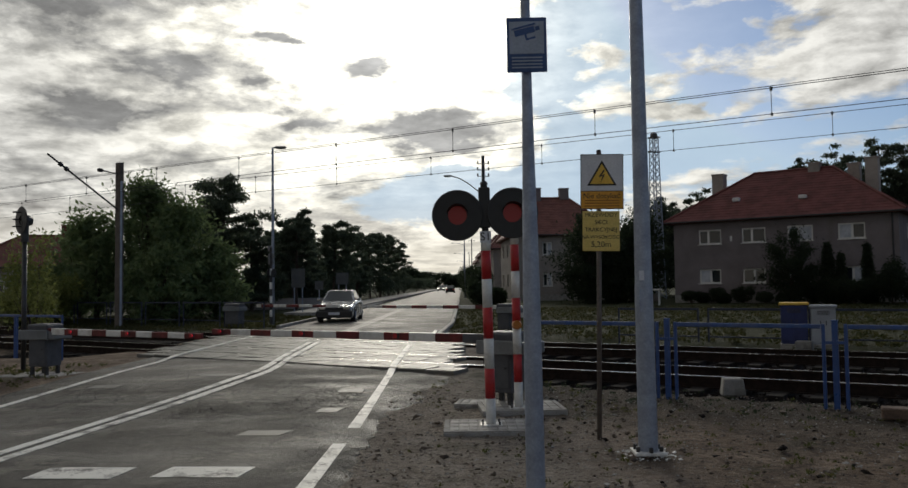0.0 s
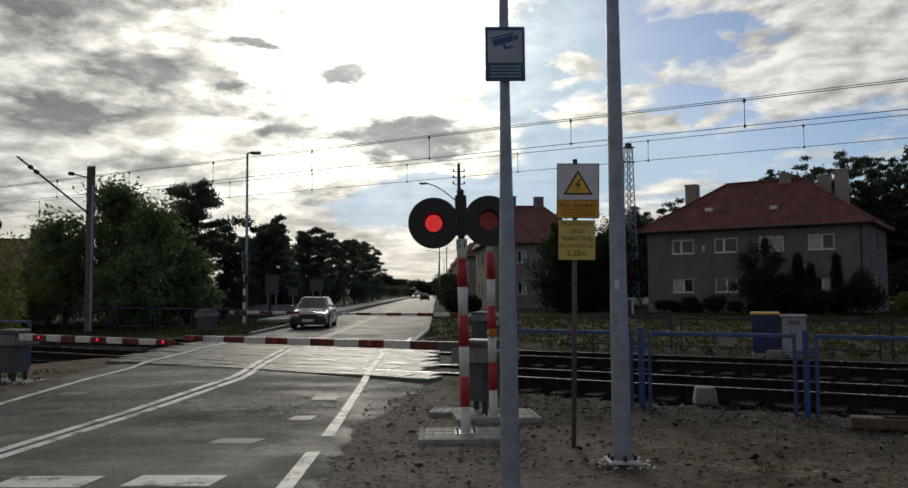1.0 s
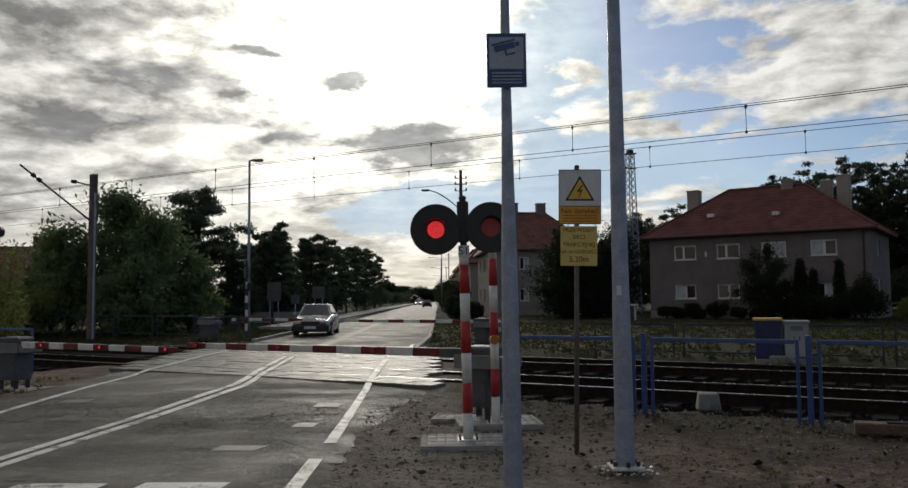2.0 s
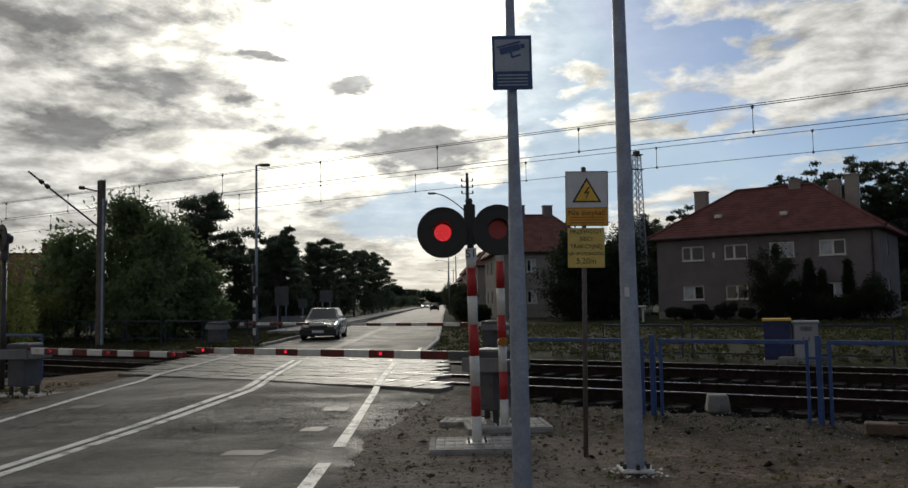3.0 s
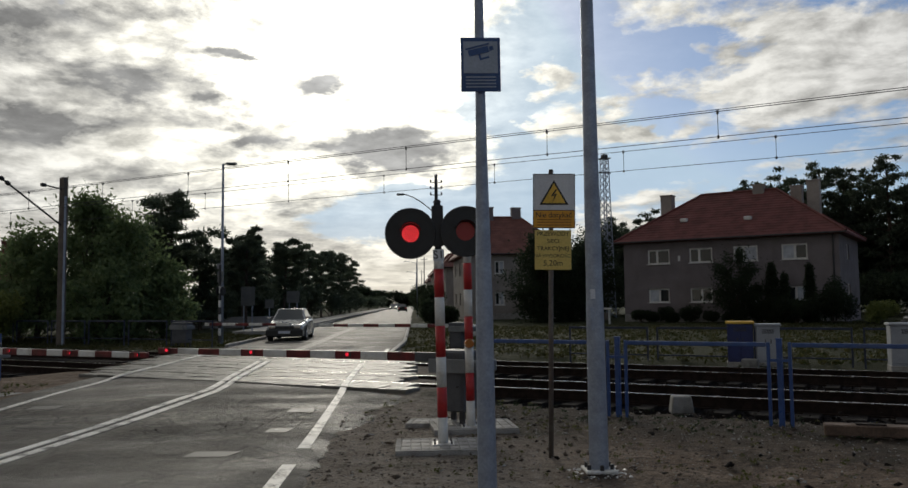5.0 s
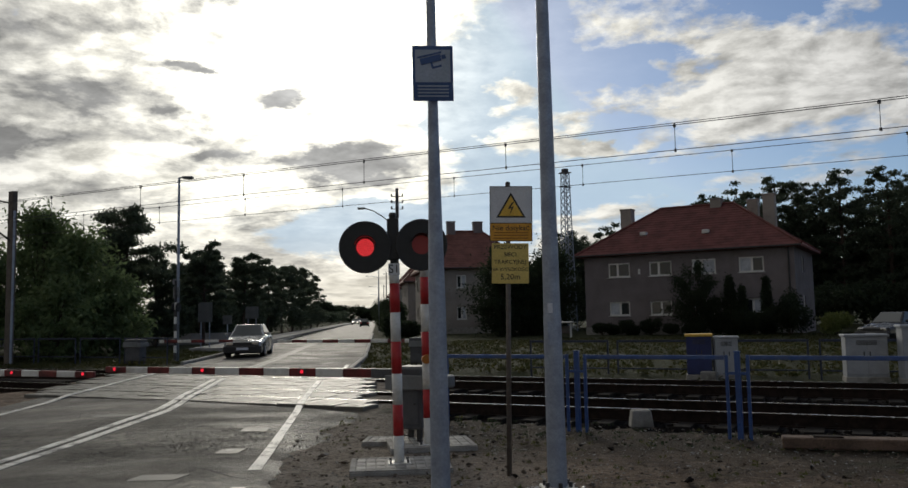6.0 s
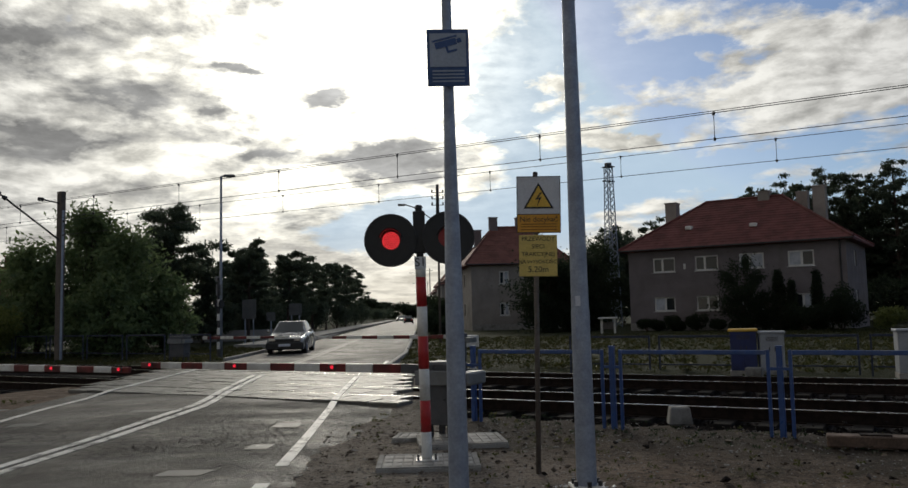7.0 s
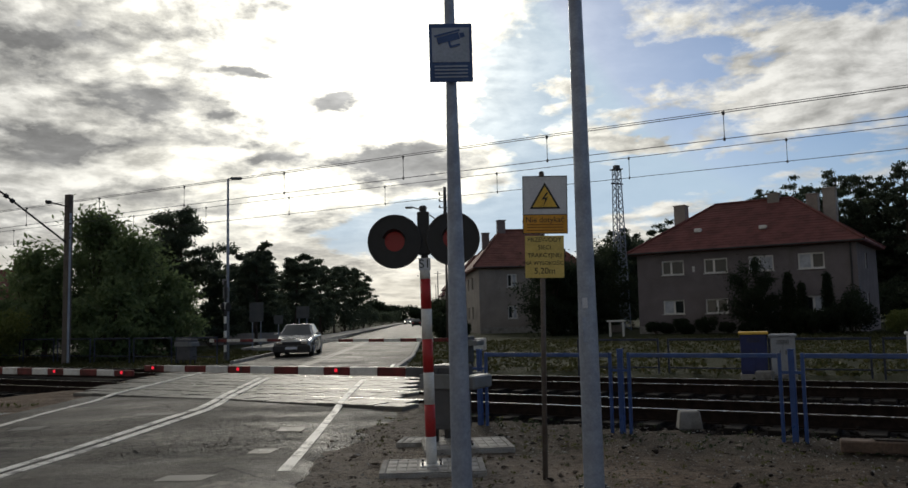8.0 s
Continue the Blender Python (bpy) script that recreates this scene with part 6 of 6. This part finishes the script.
# ---- loose stuff on the soil ----
def tufts(name, n, area, seed, size, label, material=None, least=-99.0):
    rng = np.random.default_rng(seed)
    pts = []
    while len(pts) < n:
        x, y = rng.uniform(area[0], area[1]), rng.uniform(area[2], area[3])
        if noise.noise((x * 0.9, y * 0.9, seed)) + rng.uniform(-0.45, 0.45) < 0.0:
            continue
        nn = x * TN.x + y * TN.y
        if ROAD_L - 0.2 < x < ROAD_R + 0.25 or 12.1 < nn < 20.4 or nn < least:
            continue
        for i in range(9):
            pts.append((x + rng.normal() * size, y + rng.normal() * size, rise(y) + rng.uniform(0.0, size * 1.1)))
    pts = np.array(pts)
    ob = leaves(name, pts, rng.uniform(0.5, 1.2, len(pts)) * size * 0.9, material or GRASS, None, rng, 0.0)
    tagged(ob, label, "grass", "", "stuff")


tufts("grass_tufts", 3600, (-0.6, 12, 5.6, 13.5), 5, 0.022, "sparse dry grass on trodden soil")
tufts("weeds", 1800, (0.9, 14, 6.0, 14.0), 6, 0.028, "low dark green weeds along the track", YEW, 10.4)
tufts("far_grass", 44000, (-0.25, 34, 8, 52), 8, 0.085, "rough grass beyond the tracks", DRY, 20.4)
tufts("far_grass", 16000, (-30, -7.2, 24, 46), 9, 0.08, "rough grass beyond the tracks", DRY, 20.4)
tufts("verge_grass", 5000, (-16, -7.0, 10, 17), 11, 0.04, "low grass along the road's edge")


def pebbles(name, n, area, seed, size, material, label, on_road=False):
    rng = np.random.default_rng(seed)
    verts, faces = [], []
    shape = np.array(((1, 0, 0), (-1, 0, 0), (0, 1, 0), (0, -1, 0), (0, 0, 0.7), (0, 0, -0.7)))
    tri = ((0, 2, 4), (2, 1, 4), (1, 3, 4), (3, 0, 4), (2, 0, 5), (1, 2, 5), (3, 1, 5), (0, 3, 5))
    for i in range(n):
        x, y = rng.uniform(area[0], area[1]), rng.uniform(area[2], area[3])
        if on_road:
            if noise.noise((x * 0.8, y * 1.6, seed)) + rng.uniform(-0.25, 0.25) < 0.05:
                continue
        elif ROAD_L - 0.2 < x < ROAD_R + 0.12 or (area[3] < 30 and x * TN.x + y * TN.y > 12.0 and size < 0.03):
            continue
        s = size * rng.lognormal(0, 0.4)
        p = (shape * rng.uniform(0.6, 1.2, (6, 3)) + rng.normal(size=(6, 3)) * 0.25) * s * (1, rng.uniform(0.5, 1.0), 0.6)
        a = rng.uniform(0, 6.28)
        p = np.stack([p[:, 0] * math.cos(a) - p[:, 1] * math.sin(a), p[:, 0] * math.sin(a) + p[:, 1] * math.cos(a), p[:, 2]], 1) + (x, y, rise(y) + 0.2 * s + (crown(x) if on_road else 0.0))
        k = len(verts)
        verts.extend(p.tolist())
        faces.extend([tuple(k + j for j in t) for t in tri])
    me = bpy.data.meshes.new(name)
    me.from_pydata(verts, [], faces)
    me.materials.append(material)
    tagged(new(name, me), label, "stones", "", "stuff")


pebbles("asphalt_chips", 4200, (-4.3, -1.35, 10.0, 13.2), 27, 0.0075, ASPHALT, "broken crumbs of asphalt on the worn road", True)
pebbles("asphalt_chips", 2200, (-6.0, -1.4, 7.2, 13.5), 29, 0.006, ASPHALT, "loose grit of asphalt on the road", True)
pebbles("mortar_chips", 70, (1.55, 2.1, 7.6, 8.1), 28, 0.020, WHITE, "white mortar chips round the mast base")
pebbles("gravel", 3800, (-1.2, 9, 5.2, 12.5), 21, 0.011, CONCRETE, "scattered pale pebbles on the soil")
pebbles("clods", 2600, (-1.15, 8, 5.2, 12.5), 22, 0.012, CLOD, "scattered dark clods and stones on the soil")
pebbles("soil_lumps", 900, (-1.0, 8, 6.0, 11.8), 24, 0.024, CLOD, "dark lumps of soil and dead leaves")
pebbles("stones", 90, (0.6, 9, 6.5, 11.5), 23, 0.035, BALLAST, "larger dark stones on the soil")


def track_stones():
    """Loose ballast stones between the rails near the road."""
    rng = np.random.default_rng(31)
    verts, faces = [], []
    shape = np.array(((1, 0, 0), (-1, 0, 0), (0, 1, 0), (0, -1, 0), (0, 0, 0.8), (0, 0, -0.7)))
    tri = ((0, 2, 4), (2, 1, 4), (1, 3, 4), (3, 0, 4))
    for i in range(9000):
        p = on_track(rng.uniform(-22, 12), rng.uniform(12.0, 20.2))
        if -7.9 < p.x < 0.0:
            continue
        q = shape * rng.uniform(0.6, 1.3, (6, 3)) * 0.045 + (p.x, p.y, -0.15)
        k = len(verts)
        verts.extend(q.tolist())
        faces.extend([tuple(k + j for j in t) for t in tri])
    me = bpy.data.meshes.new("ballast_stones")
    me.from_pydata(verts, [], faces)
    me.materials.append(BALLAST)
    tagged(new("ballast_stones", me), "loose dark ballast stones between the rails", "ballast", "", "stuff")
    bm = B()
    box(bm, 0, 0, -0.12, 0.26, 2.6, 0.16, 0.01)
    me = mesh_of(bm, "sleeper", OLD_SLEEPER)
    bed = bpy.data.objects["ballast_bed"]
    for n in (14.07, 18.42):
        for i in range(58):
            p = on_track(-21 + 0.6 * i, n)
            if -8.0 < p.x < 0.3:
                continue
            ob = new("sleeper", me)
            ob.parent = bed
            ob.matrix_basis = Matrix.Translation((p.x, p.y, -0.11)) @ Matrix.Rotation(TRACK, 4, "Z")


track_stones()


# ---- what moves: the added covers that make the lamps flash ----
def flash(shutter, opens, away):
    """Key one added cover: aside while its lit lamp shows, across it while the lamp should look dark. opens: (start,
    end) times.
    """
    shut, aside = Matrix(), Matrix.Translation(away)
    rows, t = [], 0.0
    state = any(a <= 0.0 < b for a, b in opens)
    rows.append((0.0, aside if state else shut))
    for a, b in opens:
        for when, m_from, m_to in ((a, shut, aside), (b, aside, shut)):
            if when - 0.034 > rows[-1][0] and when + 0.034 < 8.0:
                rows.append((when - 0.034, m_from))
                rows.append((when + 0.034, m_to))
    rows.append((8.0, rows[-1][1]))
    walk(shutter, rows)


def motions():
    period, half = 1.066, 0.455
    right = [(0.035 + period * i, 0.035 + period * i + half) for i in range(8)]
    left = [(-0.50 + period * i, -0.50 + period * i + half) for i in range(9)]
    arm_a = [(0.25, 0.8), (1.4, 1.8), (2.1, 2.4), (2.7, 3.1), (3.55, 4.1), (4.7, 5.1), (5.7, 6.3), (6.7, 7.3), (7.52, 7.7), (7.88, 8.2)]
    arm_b = [(0.2, 0.6), (0.85, 1.02), (1.25, 1.6), (2.0, 2.4), (3.3, 3.9), (4.1, 4.6), (5.5, 6.1), (6.35, 7.05), (7.3, 7.5), (7.7, 8.2)]
    for key, opens, away in (("right", right, (0.0, 0.045, 0.0)), ("left", left, (0.0, 0.045, 0.0)), ("boom_a", arm_a, (0, 0.022, 0)), ("boom_b", arm_b, (0, -0.022, 0))):
        for s in SHUTTERS[key]:
            flash(s, opens, away)


motions()
